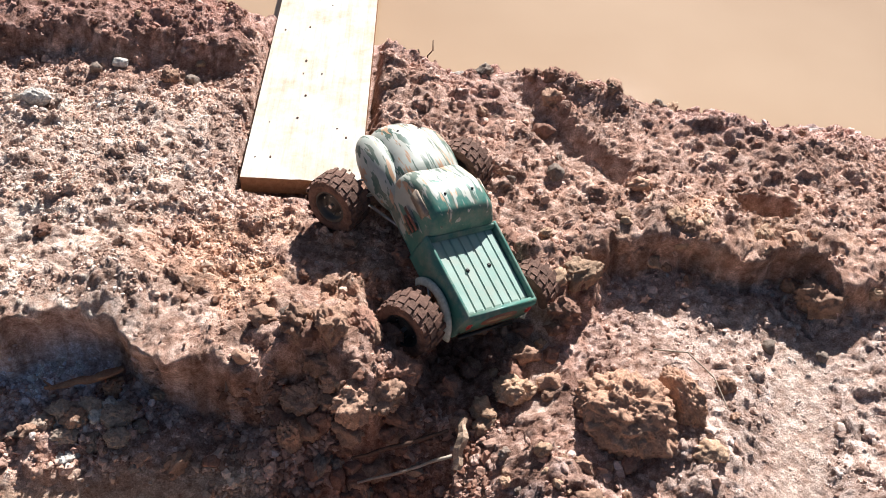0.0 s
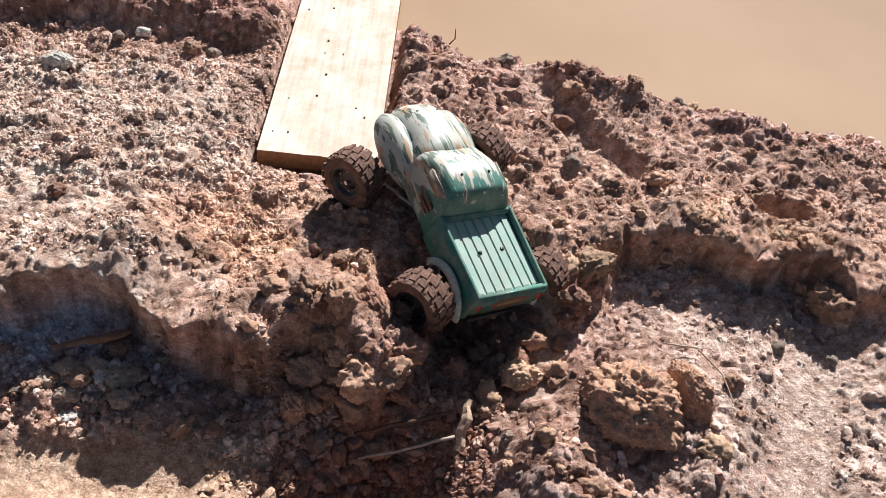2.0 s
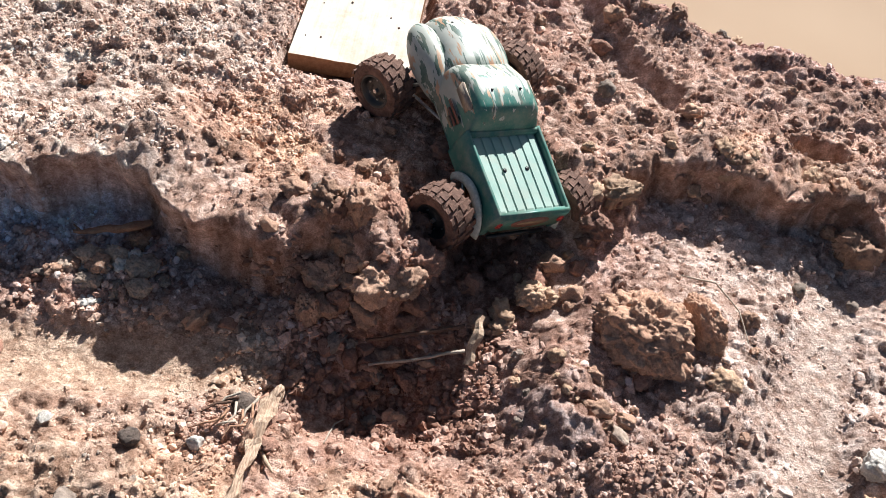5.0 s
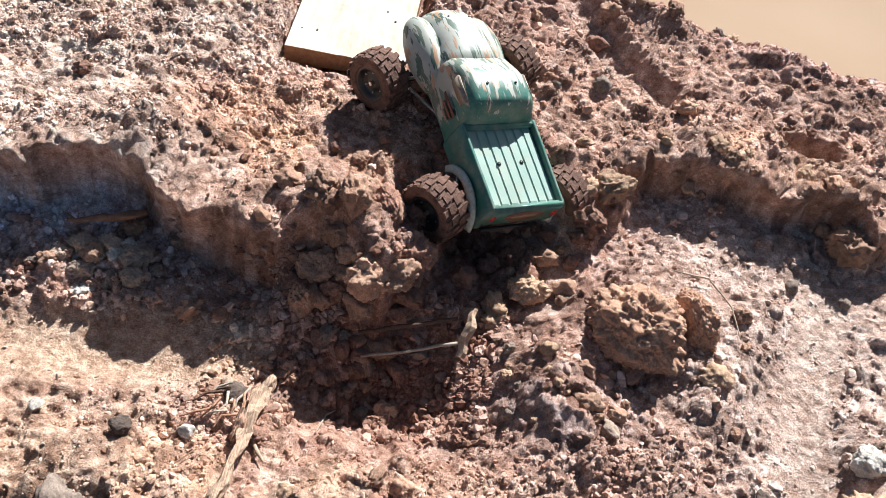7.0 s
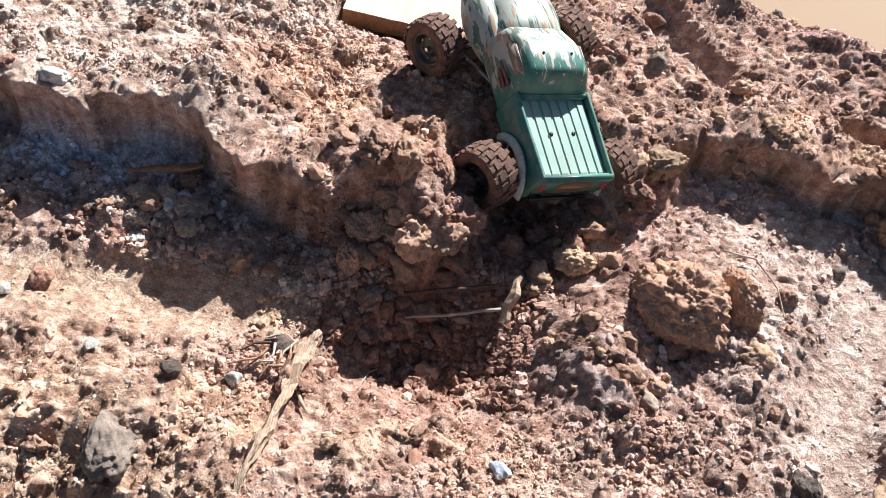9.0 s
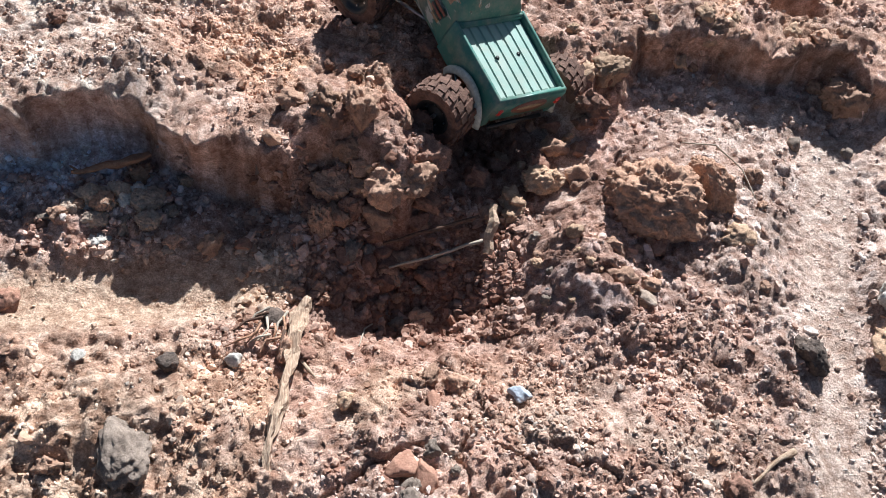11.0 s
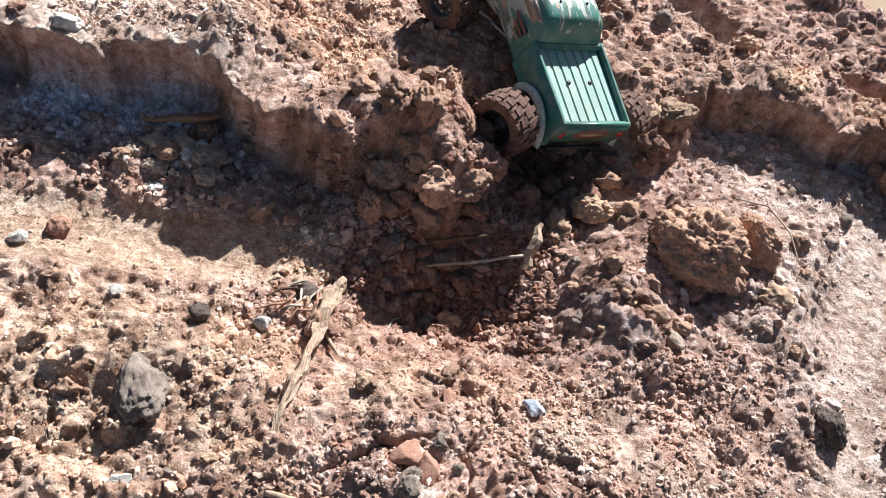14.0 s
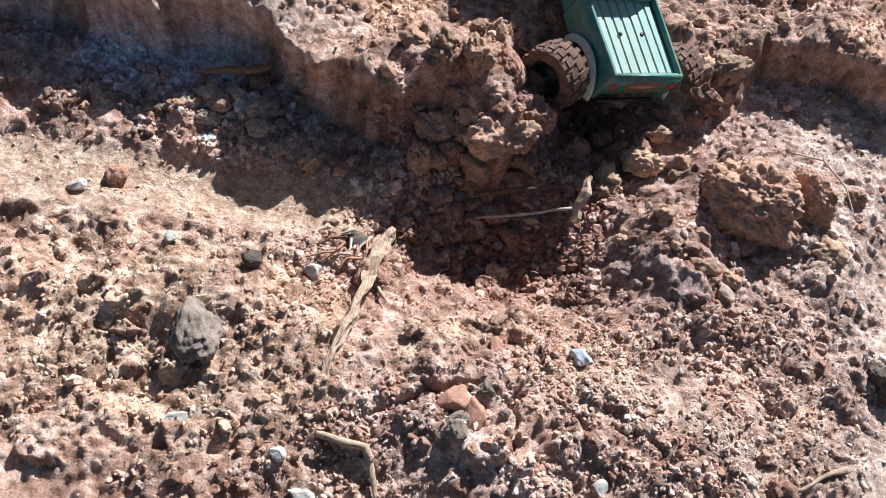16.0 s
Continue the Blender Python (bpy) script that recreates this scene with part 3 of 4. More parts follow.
# the stones and clods that stand out: label, category, x, y, size, material, turn
NOTABLE = (
    ("big rough grey rock lying on loose soil", "rock", -0.165, -0.60, (0.037, 0.054, 0.024), STONE_GREY, 15),
    ("smooth bluish white stone on the clay hump", "stone", 0.378, -0.492, (0.019, 0.014, 0.011), STONE_BLUE, -25),
    ("charred black lump beside the smooth track", "lump", 0.848, -0.402, (0.022, 0.034, 0.027), STONE_BLACK, 20),
    ("rounded red brown stone in a cracked hollow", "stone", 0.243, -0.627, (0.021, 0.027, 0.020), STONE_RED, 10),
    ("darker red stone in a cracked hollow", "stone", 0.205, -0.614, (0.024, 0.022, 0.014), STONE_RED, 50),
    ("white stone beside the roots", "stone", -0.043, -0.445, (0.015, 0.011, 0.010), STONE_WHITE, 10),
    ("dark grey stone among loose soil", "lump", -0.135, -0.462, (0.018, 0.016, 0.013), STONE_BLACK, 40),
    ("flat grey slab of stone below the ledge", "stone", -0.375, -0.195, (0.024, 0.014, 0.009), STONE_GREY, 25),
    ("pale grey rock lying below the ledge", "rock", -0.49, -0.055, (0.028, 0.018, 0.016), STONE_WHITE, 10),
    ("pale tan flat stone on the slope", "stone", 0.586, -0.322, (0.020, 0.011, 0.009), MUD_PALE, -40),
    ("greenish grey stone on pale sandy soil", "stone", 0.945, 0.072, (0.016, 0.018, 0.013), STONE_GREY, 0),
    ("small grey stone on pale sandy soil", "stone", 1.033, 0.048, (0.014, 0.013, 0.010), STONE_GREY, 0),
    ("white rock beside the smooth track", "rock", 1.01, -0.30, (0.030, 0.032, 0.024), STONE_WHITE, 30),
    ("brown lump of clay beside the smooth track", "clod", 1.0, -0.40, (0.050, 0.055, 0.035), CLAY_ORANGE, 10),
    ("upright brown block of clay in the gully", "clod", 0.066, -0.178, (0.023, 0.020, 0.040), CLAY, 5),
    ("flat pink stone on the clay hump", "stone", 0.250, -0.505, (0.010, 0.017, 0.008), STONE_RED, 0),
    ("tan stone on the clay hump", "stone", 0.125, -0.52, (0.016, 0.014, 0.012), CLAY_ORANGE, 0),
    ("pale broken clod at the edge of the ledge", "clod", 0.005, -0.028, (0.024, 0.022, 0.018), CLAY, 60),
    ("brown grey rock at the edge of the ledge", "rock", 0.05, -0.02, (0.024, 0.020, 0.018), STONE_GREY, 20),
    ("rounded tan stone stuck on the ledge", "stone", -0.02, -0.107, (0.017, 0.015, 0.017), CLAY, 0),
    ("large wedge of orange clay on the slope", "clod", 0.578, 0.166, (0.042, 0.030, 0.030), CLAY_ORANGE, 35),
    ("rounded grey stone on the bank", "stone", 0.540, 0.418, (0.020, 0.020, 0.018), STONE_GREY, 0),
    ("pale grey rock on the crusted flat", "rock", -0.557, 0.548, (0.032, 0.020, 0.018), STONE_WHITE, -10),
    ("grey stone below the mound", "stone", -0.467, 0.672, (0.014, 0.020, 0.017), STONE_GREY, 15),
    ("tan flat stone below the mound", "stone", -0.415, 0.685, (0.026, 0.012, 0.010), STONE_WHITE, 10),
    ("grey stone below the mound", "stone", -0.256, 0.662, (0.017, 0.018, 0.016), STONE_GREY, 30),
    ("grey stone on top of the mound", "stone", -0.37, 0.98, (0.016, 0.013, 0.012), STONE_GREY, 0),
    ("dark pebble at the edge of the water", "stone", 0.838, 0.806, (0.012, 0.012, 0.016), STONE_GREY, 0),
    ("white stone set in the clay wall", "stone", 0.935, 0.228, (0.012, 0.008, 0.009), STONE_WHITE, 0),
    ("rounded dark clod on the slope", "clod", 0.421, 0.205, (0.034, 0.030, 0.028), CLAY_DARK, 40),
    ("angular dark clod beside the tracks", "clod", 0.245, 0.152, (0.030, 0.026, 0.024), CLAY_DARK, 10),
    ("rounded clod in the gully", "clod", 0.329, -0.053, (0.025, 0.026, 0.024), CLAY_DARK, 70),
    ("large broken clod at the gully's edge", "clod", 0.168, -0.150, (0.045, 0.040, 0.032), CLAY, 25),
    ("clod beside the tracks on the bank", "clod", 0.330, 0.372, (0.028, 0.018, 0.017), CLAY, -10),
    ("rounded damp clod on the waterside mound", "clod", 0.53, 0.588, (0.026, 0.020, 0.020), CLAY_DARK, 0),
    ("small dark clod on the slope", "clod", 0.368, 0.326, (0.020, 0.014, 0.013), CLAY_DARK, 20),
    ("grey pebble on the bank", "stone", 0.392, 0.380, (0.010, 0.009, 0.009), STONE_GREY, 0),
    ("grey pebble on the bank", "stone", 0.444, 0.387, (0.013, 0.009, 0.009), STONE_GREY, 0),
    ("white flaky stone on the slope", "stone", 0.327, 0.108, (0.017, 0.011, 0.009), STONE_WHITE, 0),
    ("reddish stone below the ledge", "stone", -0.058, -0.225, (0.018, 0.015, 0.013), STONE_RED, 0),
    ("lump of clay on the end of the wall", "clod", 1.055, 0.165, (0.050, 0.040, 0.045), CLAY, 20),
    ("orange clod on the slope behind the truck", "clod", 0.440, -0.066, (0.036, 0.030, 0.028), CLAY_ORANGE, 0),
    ("broken brown clod beside the truck", "clod", 0.536, 0.085, (0.035, 0.028, 0.028), CLAY_DARK, -35),
    ("brown clod on the slope", "clod", 0.470, 0.018, (0.030, 0.020, 0.020), CLAY, 15),
    ("red brown stone in the gully", "stone", 0.169, -0.198, (0.019, 0.016, 0.014), STONE_RED, 0),
    ("grey brown stone in the gully", "stone", 0.142, -0.220, (0.017, 0.020, 0.018), CLAY_DARK, 0),
    ("grey brown stone in the gully", "stone", 0.105, -0.216, (0.016, 0.018, 0.016), CLAY_DARK, 0),
    ("orange brown stone in the gully", "stone", 0.245, -0.29, (0.016, 0.013, 0.011), CLAY_ORANGE, 0),
    ("grey stone beside the wood chip", "stone", 0.278, -0.198, (0.017, 0.014, 0.013), STONE_GREY, 0),
    ("reddish clod on pale loose soil", "clod", -0.40, -0.345, (0.020, 0.024, 0.018), STONE_RED, 0),
    ("white stone on loose soil", "stone", -0.448, -0.386, (0.016, 0.014, 0.013), STONE_WHITE, 0),
    ("white stone on loose soil", "stone", 0.041, -0.79, (0.026, 0.014, 0.012), STONE_WHITE, -30),
    ("pale stone on the clay hump", "stone", 0.422, -0.69, (0.013, 0.014, 0.011), STONE_WHITE, 0),
    ("pale round stone beside the twig", "stone", -0.005, -0.745, (0.012, 0.011, 0.010), STONE_WHITE, 0),
    ("flat white chip of stone on loose soil", "stone", -0.150, -0.728, (0.017, 0.008, 0.006), STONE_WHITE, 20),
    ("white stone on loose soil", "stone", -0.265, -0.452, (0.011, 0.011, 0.009), STONE_WHITE, 0),
    ("black burnt lump at the root's end", "lump", 0.002, -0.355, (0.018, 0.022, 0.018), STONE_BLACK, 0),
    ("pale stone at the edge of the water", "stone", 0.352, 0.862, (0.020, 0.012, 0.010), STONE_WHITE, 15),
    ("pale stone at the edge of the water", "stone", 0.395, 0.850, (0.014, 0.010, 0.009), STONE_WHITE, -20),
    ("pale crusted stone at the edge of the water", "stone", 1.20, 0.70, (0.030, 0.014, 0.008), STONE_WHITE, -10),
    ("red clod on the slope below the boulder", "clod", 0.632, -0.20, (0.026, 0.018, 0.014), STONE_RED, 60),
    ("orange clod on the bumpy slope", "clod", 0.765, -0.19, (0.028, 0.022, 0.016), CLAY_ORANGE, 0),
    ("brown clod on the bumpy slope", "clod", 0.55, -0.285, (0.024, 0.018, 0.014), CLAY, 0),
)
for k, (label, cat, x, y, size, mat, turn) in enumerate(NOTABLE):
    rock(cat if cat != "clod" else "clay_clod", label, cat, x, y, size, mat, 100 + k, turn, detail=5 if max(size) > 0.03 else 4,
         rugged=0.34 if cat == "clod" else 0.20, sunk=0.30)

rock("clay_boulder", "large cracked boulder of orange brown clay", "boulder", 0.630, -0.125, (0.092, 0.075, 0.070), CLAY_BOULDER, 7, -25,
     detail=6, rugged=0.24, z=0.035, sunk=0.31)
rock("clay_boulder", "slab of clay split off beside the boulder", "boulder", 0.728, -0.09, (0.032, 0.066, 0.056), CLAY_BOULDER, 8, 25,
     detail=6, rugged=0.18, z=0.035, sunk=0.28)

# the cracked clods that make up the cliff beside the truck: x, y, top, size, material, turn
RIDGE = (
    (0.087, -0.032, 0.140, (0.034, 0.036, 0.034), CLAY, 20), (0.118, -0.010, 0.140, (0.028, 0.026, 0.026), CLAY_ORANGE, 70),
    (0.112, -0.070, 0.128, (0.030, 0.038, 0.040), CLAY, -30), (0.142, -0.098, 0.108, (0.034, 0.044, 0.042), CLAY_ORANGE, 25),
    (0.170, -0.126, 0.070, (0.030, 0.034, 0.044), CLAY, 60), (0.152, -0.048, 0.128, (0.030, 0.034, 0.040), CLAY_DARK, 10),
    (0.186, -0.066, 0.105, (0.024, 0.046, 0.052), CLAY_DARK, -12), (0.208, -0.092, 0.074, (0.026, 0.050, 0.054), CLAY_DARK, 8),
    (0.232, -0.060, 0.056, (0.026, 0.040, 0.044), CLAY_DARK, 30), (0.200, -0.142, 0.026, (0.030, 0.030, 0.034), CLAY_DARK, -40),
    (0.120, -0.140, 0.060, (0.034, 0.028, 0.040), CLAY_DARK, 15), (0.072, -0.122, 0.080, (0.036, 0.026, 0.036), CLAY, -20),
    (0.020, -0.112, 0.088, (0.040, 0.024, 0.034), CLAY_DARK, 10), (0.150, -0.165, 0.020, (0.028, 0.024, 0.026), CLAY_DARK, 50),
)
for k, (x, y, top, size, mat, turn) in enumerate(RIDGE):
    rock("clay_clod", "large cracked clod in the crumbling clay cliff", "clod", x, y, size, mat, 700 + k, turn, 0.5, 5, 0.26,
         top - size[2], (7 * (k % 3) - 7, 6 * (k % 4) - 9), "clods of the cliff")

# the cracked pale mound below the ledge: x, y, size, turn
for k, (x, y, size, turn) in enumerate((
        (-0.312, -0.158, (0.026, 0.022, 0.022), 10), (-0.268, -0.150, (0.026, 0.020, 0.026), -15), (-0.222, -0.160, (0.028, 0.024, 0.024), 20),
        (-0.300, -0.196, (0.024, 0.020, 0.016), -5), (-0.254, -0.192, (0.024, 0.024, 0.018), 30), (-0.212, -0.200, (0.022, 0.018, 0.016), 0),
        (-0.340, -0.182, (0.020, 0.018, 0.014), 40))):
    rock("clay_clod", "pale block of cracked dried mud below the ledge", "clod", x, y, size, MUD_PALE, 760 + k, turn, 0.46, 5, 0.24, None, (0, 0),
         "blocks of the cracked mound")

# middling clods, each its own thing
def heap_of(count, x0, x1, y0, y1, r0, r1, mats, label, group, seed):
    """A crowd of clods, each its own thing."""
    rng = random.Random(seed)
    for k in range(count):
        x, y = rng.uniform(x0, x1), rng.uniform(y0, y1)
        r = r0 + (r1 - r0) * rng.random() ** 1.7
        rock("clay_clod", label, "clod", x, y, (r * rng.uniform(0.9, 1.4), r * rng.uniform(0.8, 1.2), r * rng.uniform(0.7, 1.0)), rng.choice(mats),
             seed * 100 + k, rng.uniform(0, 360), rng.uniform(0.3, 0.5), 5 if r > 0.028 else 4, 0.36, None, (rng.uniform(-25, 25), rng.uniform(-25, 25)), group)


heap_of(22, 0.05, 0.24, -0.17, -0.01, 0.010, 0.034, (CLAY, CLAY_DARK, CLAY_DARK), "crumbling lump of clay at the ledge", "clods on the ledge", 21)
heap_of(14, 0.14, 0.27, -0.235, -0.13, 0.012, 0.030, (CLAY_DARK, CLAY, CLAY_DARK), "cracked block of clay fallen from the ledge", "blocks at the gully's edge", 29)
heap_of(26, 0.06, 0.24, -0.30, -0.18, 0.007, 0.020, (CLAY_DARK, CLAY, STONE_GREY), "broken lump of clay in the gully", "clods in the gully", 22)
heap_of(26, 0.36, 0.54, -0.12, 0.16, 0.008, 0.024, (CLAY, CLAY_DARK, CLAY_ORANGE), "broken lump of clay on the slope", "clods on the slope", 23)
heap_of(24, -0.42, -0.16, -0.24, -0.10, 0.006, 0.018, (STONE_GREY, STONE_GREY, CLAY, STONE_WHITE), "grey lump of stone and mud below the ledge", "stones below the ledge", 24)
heap_of(14, 0.50, 0.72, 0.64, 0.82, 0.010, 0.026, (CLAY_DARK, CLAY_DARK, CLAY), "damp dark clod on the waterside mound", "clods on the waterside mound", 25)
heap_of(22, 0.42, 0.62, -0.34, -0.18, 0.006, 0.016, (STONE_GREY, CLAY, CLAY_ORANGE), "lump of clay below the boulder", "clods below the boulder", 26)
heap_of(16, 0.66, 1.10, 0.20, 0.30, 0.010, 0.022, (CLAY, CLAY_ORANGE), "lump of clay on the wall's edge", "clods on the wall", 27)
heap_of(12, 0.14, 0.34, -0.70, -0.58, 0.007, 0.015, (STONE_GREY, CLAY_DARK, CLAY), "lump in the cracked hollow", "clods in the hollow", 28)
rng = random.Random(12)
DECKS = [rock_mesh("clay_clod", 400 + k, 4, 0.4, m, (0.013, 0.013, 0.013)) for k, m in enumerate((CLAY, CLAY, CLAY_DARK, CLAY_ORANGE, STONE_GREY, CLAY, CLAY_DARK, CLAY))]
placed = 0
while placed < 66:
    x, y = rng.uniform(-0.65, 1.3), rng.uniform(-0.85, 1.0)
    h, up, flat, shore, heap, away = (float(v[0]) for v in lie(np.array([x]), np.array([y])))
    thick = 1.0 if -0.05 < x < 0.55 and -0.3 < y < 0.3 else 0.45
    if away < 0.03 or flat > 0.4 or rng.random() > thick or (abs(x - 0.022) < 0.15 and y > 0.31):
        continue
    ob = new("clay_clod", DECKS[rng.randrange(8)])
    r = 0.009 + 0.013 * rng.random() ** 2
    ob.scale = tuple(r / 0.013 * rng.uniform(*k) for k in ((0.8, 1.4), (0.7, 1.2), (0.7, 1.0)))
    ob.location, ob.rotation_euler = (x, y, h + r * 0.3), (rng.uniform(-0.5, 0.5), rng.uniform(-0.5, 0.5), rng.uniform(0, 6.3))
    tagged(ob, "broken lump of dried brown clay on the ground", "clod", "clods strewn on the bank")
    placed += 1


def over(x, y, lift=0.004):
    return (x, y, height(x, y, False) + lift)


stick("root", "long weathered split root lying on the soil", "root",
      [over(0.054, -0.312, 0.022), over(0.040, -0.36, 0.020), over(0.038, -0.44, 0.016), over(0.034, -0.52, 0.014), over(0.024, -0.58, 0.012), over(0.028, -0.65, 0.008)],
      (0.007, 0.0125, 0.0105, 0.0095, 0.006, 0.0025), WOOD, 3, 0.75, 7, shade=False)
stick("splinter", "pale splinter of wood beside the root", "wood", [over(0.052, -0.435, 0.006), over(0.066, -0.455, 0.006), over(0.078, -0.468, 0.003)], (0.002, 0.004, 0.001), BARK, 18, 0.3, 7)
tangle = random.Random(44)
for k in range(13):
    x, y = 0.025 - 0.045 * tangle.random(), -0.335 - 0.07 * tangle.random()
    a, n = radians(tangle.uniform(190, 300)), tangle.uniform(0.012, 0.03)
    x2, y2 = x + n * math.cos(a), y + n * math.sin(a)
    a += tangle.uniform(-0.9, 0.9)
    stick("rootlet", "thin dry rootlet tangled beside the weathered root", "rootlet",
          [over(x, y, tangle.uniform(0.020, 0.034)), over(x2, y2, tangle.uniform(0.018, 0.030)), over(x2 + n * math.cos(a), y2 + n * math.sin(a), 0.010)],
          (0.0024, 0.0020, 0.0010), (TWIG_RED, TWIG_PALE, TWIG_DARK)[k % 3], 30 + k, 0.1, 6)
stick("twig", "thin straight pale twig lying across the gully", "twig", [over(0.180, -0.226, 0.030), over(0.255, -0.214, 0.046), over(0.335, -0.196, 0.040)],
      (0.002, 0.0028, 0.003), TWIG_PALE, 6)
stick("twig", "dark twig lying across the gully", "twig", [over(0.168, -0.198, 0.034), over(0.25, -0.181, 0.048), over(0.328, -0.156, 0.040)],
      (0.0025, 0.004, 0.003), TWIG_DARK, 7)
stick("wood_chip", "split pale chip of wood in the gully", "wood", [over(0.352, -0.135, 0.040), over(0.350, -0.17, 0.042), over(0.344, -0.215, 0.034)],
      (0.006, 0.0085, 0.007), BARK, 8, 0.25, 5, shade=False)
stick("branch", "rusty broken branch lying below the ledge", "branch",
      [over(-0.345, -0.128, 0.030), over(-0.31, -0.122, 0.034), over(-0.28, -0.116, 0.036), over(-0.245, -0.100, 0.040), over(-0.225, -0.086, 0.040)],
      (0.003, 0.0055, 0.0055, 0.0075, 0.004), TWIG_RED, 9, 0.4, extra=(([over(-0.335, -0.126, 0.032), over(-0.352, -0.112, 0.028)], (0.003, 0.001)),))
rock("clay_clod", "brown clod on the end of the branch", "clod", -0.243, -0.112, (0.017, 0.020, 0.018), CLAY, 77, 0, 0.1, 5, 0.4)
stick("twig", "short tan twig on the clay hump", "twig", [over(0.035, -0.705, 0.008), over(0.07, -0.708, 0.01), over(0.105, -0.71, 0.01), over(0.12, -0.735, 0.006), over(0.135, -0.77, 0.004)],
      (0.004, 0.0055, 0.006, 0.005, 0.0025), BARK, 10, 0.25)
stick("twig", "thin pale twig bent over the slope", "twig", [over(0.70, 0.02, 0.02), over(0.76, 0.01, 0.024), over(0.80, -0.04, 0.016), over(0.815, -0.10, 0.006)],
      (0.0012, 0.0016, 0.0014, 0.001), TWIG_PALE, 11, 0.1, 6)
stick("twig", "thin dry twig lying in the gully", "twig", [over(0.138, -0.388, 0.004), over(0.145, -0.33, 0.006), over(0.175, -0.29, 0.006)],
      (0.001, 0.0014, 0.001), TWIG_PALE, 12, 0.1, 6)
stick("water_twig", "dark twig standing in the muddy water", "twig", [(0.242, 0.90, -0.05), (0.242, 0.90, 0.02), (0.246, 0.902, 0.055), (0.244, 0.905, 0.075)],
      (0.0035, 0.0035, 0.003, 0.0018), TWIG_DARK, 13, 0.15, 7)
stick("water_twig", "thin dark twig leaning in the muddy water", "twig", [(0.270, 0.985, -0.05), (0.272, 0.985, 0.006), (0.283, 0.988, 0.02), (0.282, 0.99, 0.05)],
      (0.002, 0.002, 0.0018, 0.001), TWIG_DARK, 14, 0.15, 7)
stick("branch", "pale forked branch at the edge of the water", "branch",
      [over(1.43, 0.60, 0.01), over(1.44, 0.66, 0.02), (1.435, 0.74, 0.05), (1.46, 0.78, 0.05), (1.52, 0.85, 0.045), (1.60, 0.88, 0.03)],
      (0.008, 0.010, 0.009, 0.010, 0.014, 0.010), BARK, 15, 0.3, extra=(([(1.435, 0.74, 0.05), (1.415, 0.765, 0.055)], (0.008, 0.004)),))
stick("twig", "broken pale twig at the foot of the hump", "twig", [over(0.70, -0.62, 0.006), over(0.75, -0.58, 0.012), over(0.775, -0.565, 0.016)],
      (0.002, 0.004, 0.005), BARK, 16, 0.25)
stick("grass_stalk", "thin dry stalk lying on loose soil", "stalk", [over(-0.02, -0.47, 0.008), over(-0.06, -0.53, 0.006), over(-0.085, -0.60, 0.005)],
      (0.001, 0.0013, 0.0008), TWIG_RED, 17, 0.1, 6)


# ---- the toy truck ----
def truck_paint(name, flames, gloss, tone=((0.030, 0.135, 0.108), (0.052, 0.19, 0.15))):
    m, n, l, b = material(name, gloss, 0, 0.4)
    c = coords(n)
    sep = n.new("ShaderNodeSeparateXYZ")
    l.new(c, sep.inputs[0])
    mp = n.new("ShaderNodeMapping")
    mp.inputs["Scale"].default_value = (14, 70, 60)
    l.new(c, mp.inputs["Vector"])
    streak = noise_tex(n, l, 1.0, 3, 0.5, mp.outputs["Vector"])
    green = ramp(n, [(0.35, tone[0]), (0.7, tone[1])])
    l.new(noise_tex(n, l, 25, 5, 0.6, c).outputs["Fac"], green.inputs["Fac"])
    o = green.outputs["Color"]
    if flames:
        span = n.new("ShaderNodeMapRange")
        span.inputs[1].default_value, span.inputs[2].default_value = -0.03, 0.16
        span.inputs[3].default_value, span.inputs[4].default_value = -0.23, 0.42
        l.new(sep.outputs["X"], span.inputs[0])
        add = n.new("ShaderNodeMath")
        l.new(span.outputs[0], add.inputs[0])
        l.new(streak.outputs["Fac"], add.inputs[1])
        band = ramp(n, [(0.44, (0, 0, 0)), (0.475, (1, 1, 1))])
        l.new(add.outputs[0], band.inputs["Fac"])
        pale = ramp(n, [(0.35, (0.36, 0.40, 0.35)), (0.65, (0.50, 0.51, 0.46))])
        l.new(noise_tex(n, l, 18, 4, 0.6, c).outputs["Fac"], pale.inputs["Fac"])
        skin = pale.outputs["Color"]
        for shift, colour, low, high in ((3.0, (0.065, 0.12, 0.095), 0.535, 0.565), (9.0, (0.46, 0.27, 0.16), 0.575, 0.615)):
            mp2 = n.new("ShaderNodeMapping")
            mp2.inputs["Scale"].default_value = (13, 95, 45)
            mp2.inputs["Location"].default_value = (shift, shift * 2, shift)
            l.new(c, mp2.inputs["Vector"])
            lick = ramp(n, [(low, (0, 0, 0)), (high, (1, 1, 1))])
            l.new(noise_tex(n, l, 1.0, 3, 0.55, mp2.outputs["Vector"]).outputs["Fac"], lick.inputs["Fac"])
            skin = mixed(n, l, "MIX", skin, colour, lick.outputs["Color"])
        o = mixed(n, l, "MIX", o, skin, band.outputs["Color"])
    dust = ramp(n, [(0.42, (0, 0, 0)), (0.75, (0.45, 0.45, 0.45))])
    l.new(noise_tex(n, l, 30, 7, 0.7, c).outputs["Fac"], dust.inputs["Fac"])
    o = mixed(n, l, "MIX", o, (0.42, 0.36, 0.29), dust.outputs["Color"])
    l.new(o, b.inputs["Base Color"])
    bump(n, l, b, noise_tex(n, l, 120, 3, 0.5, c).outputs["Fac"], 0.08, 0.002)
    return m


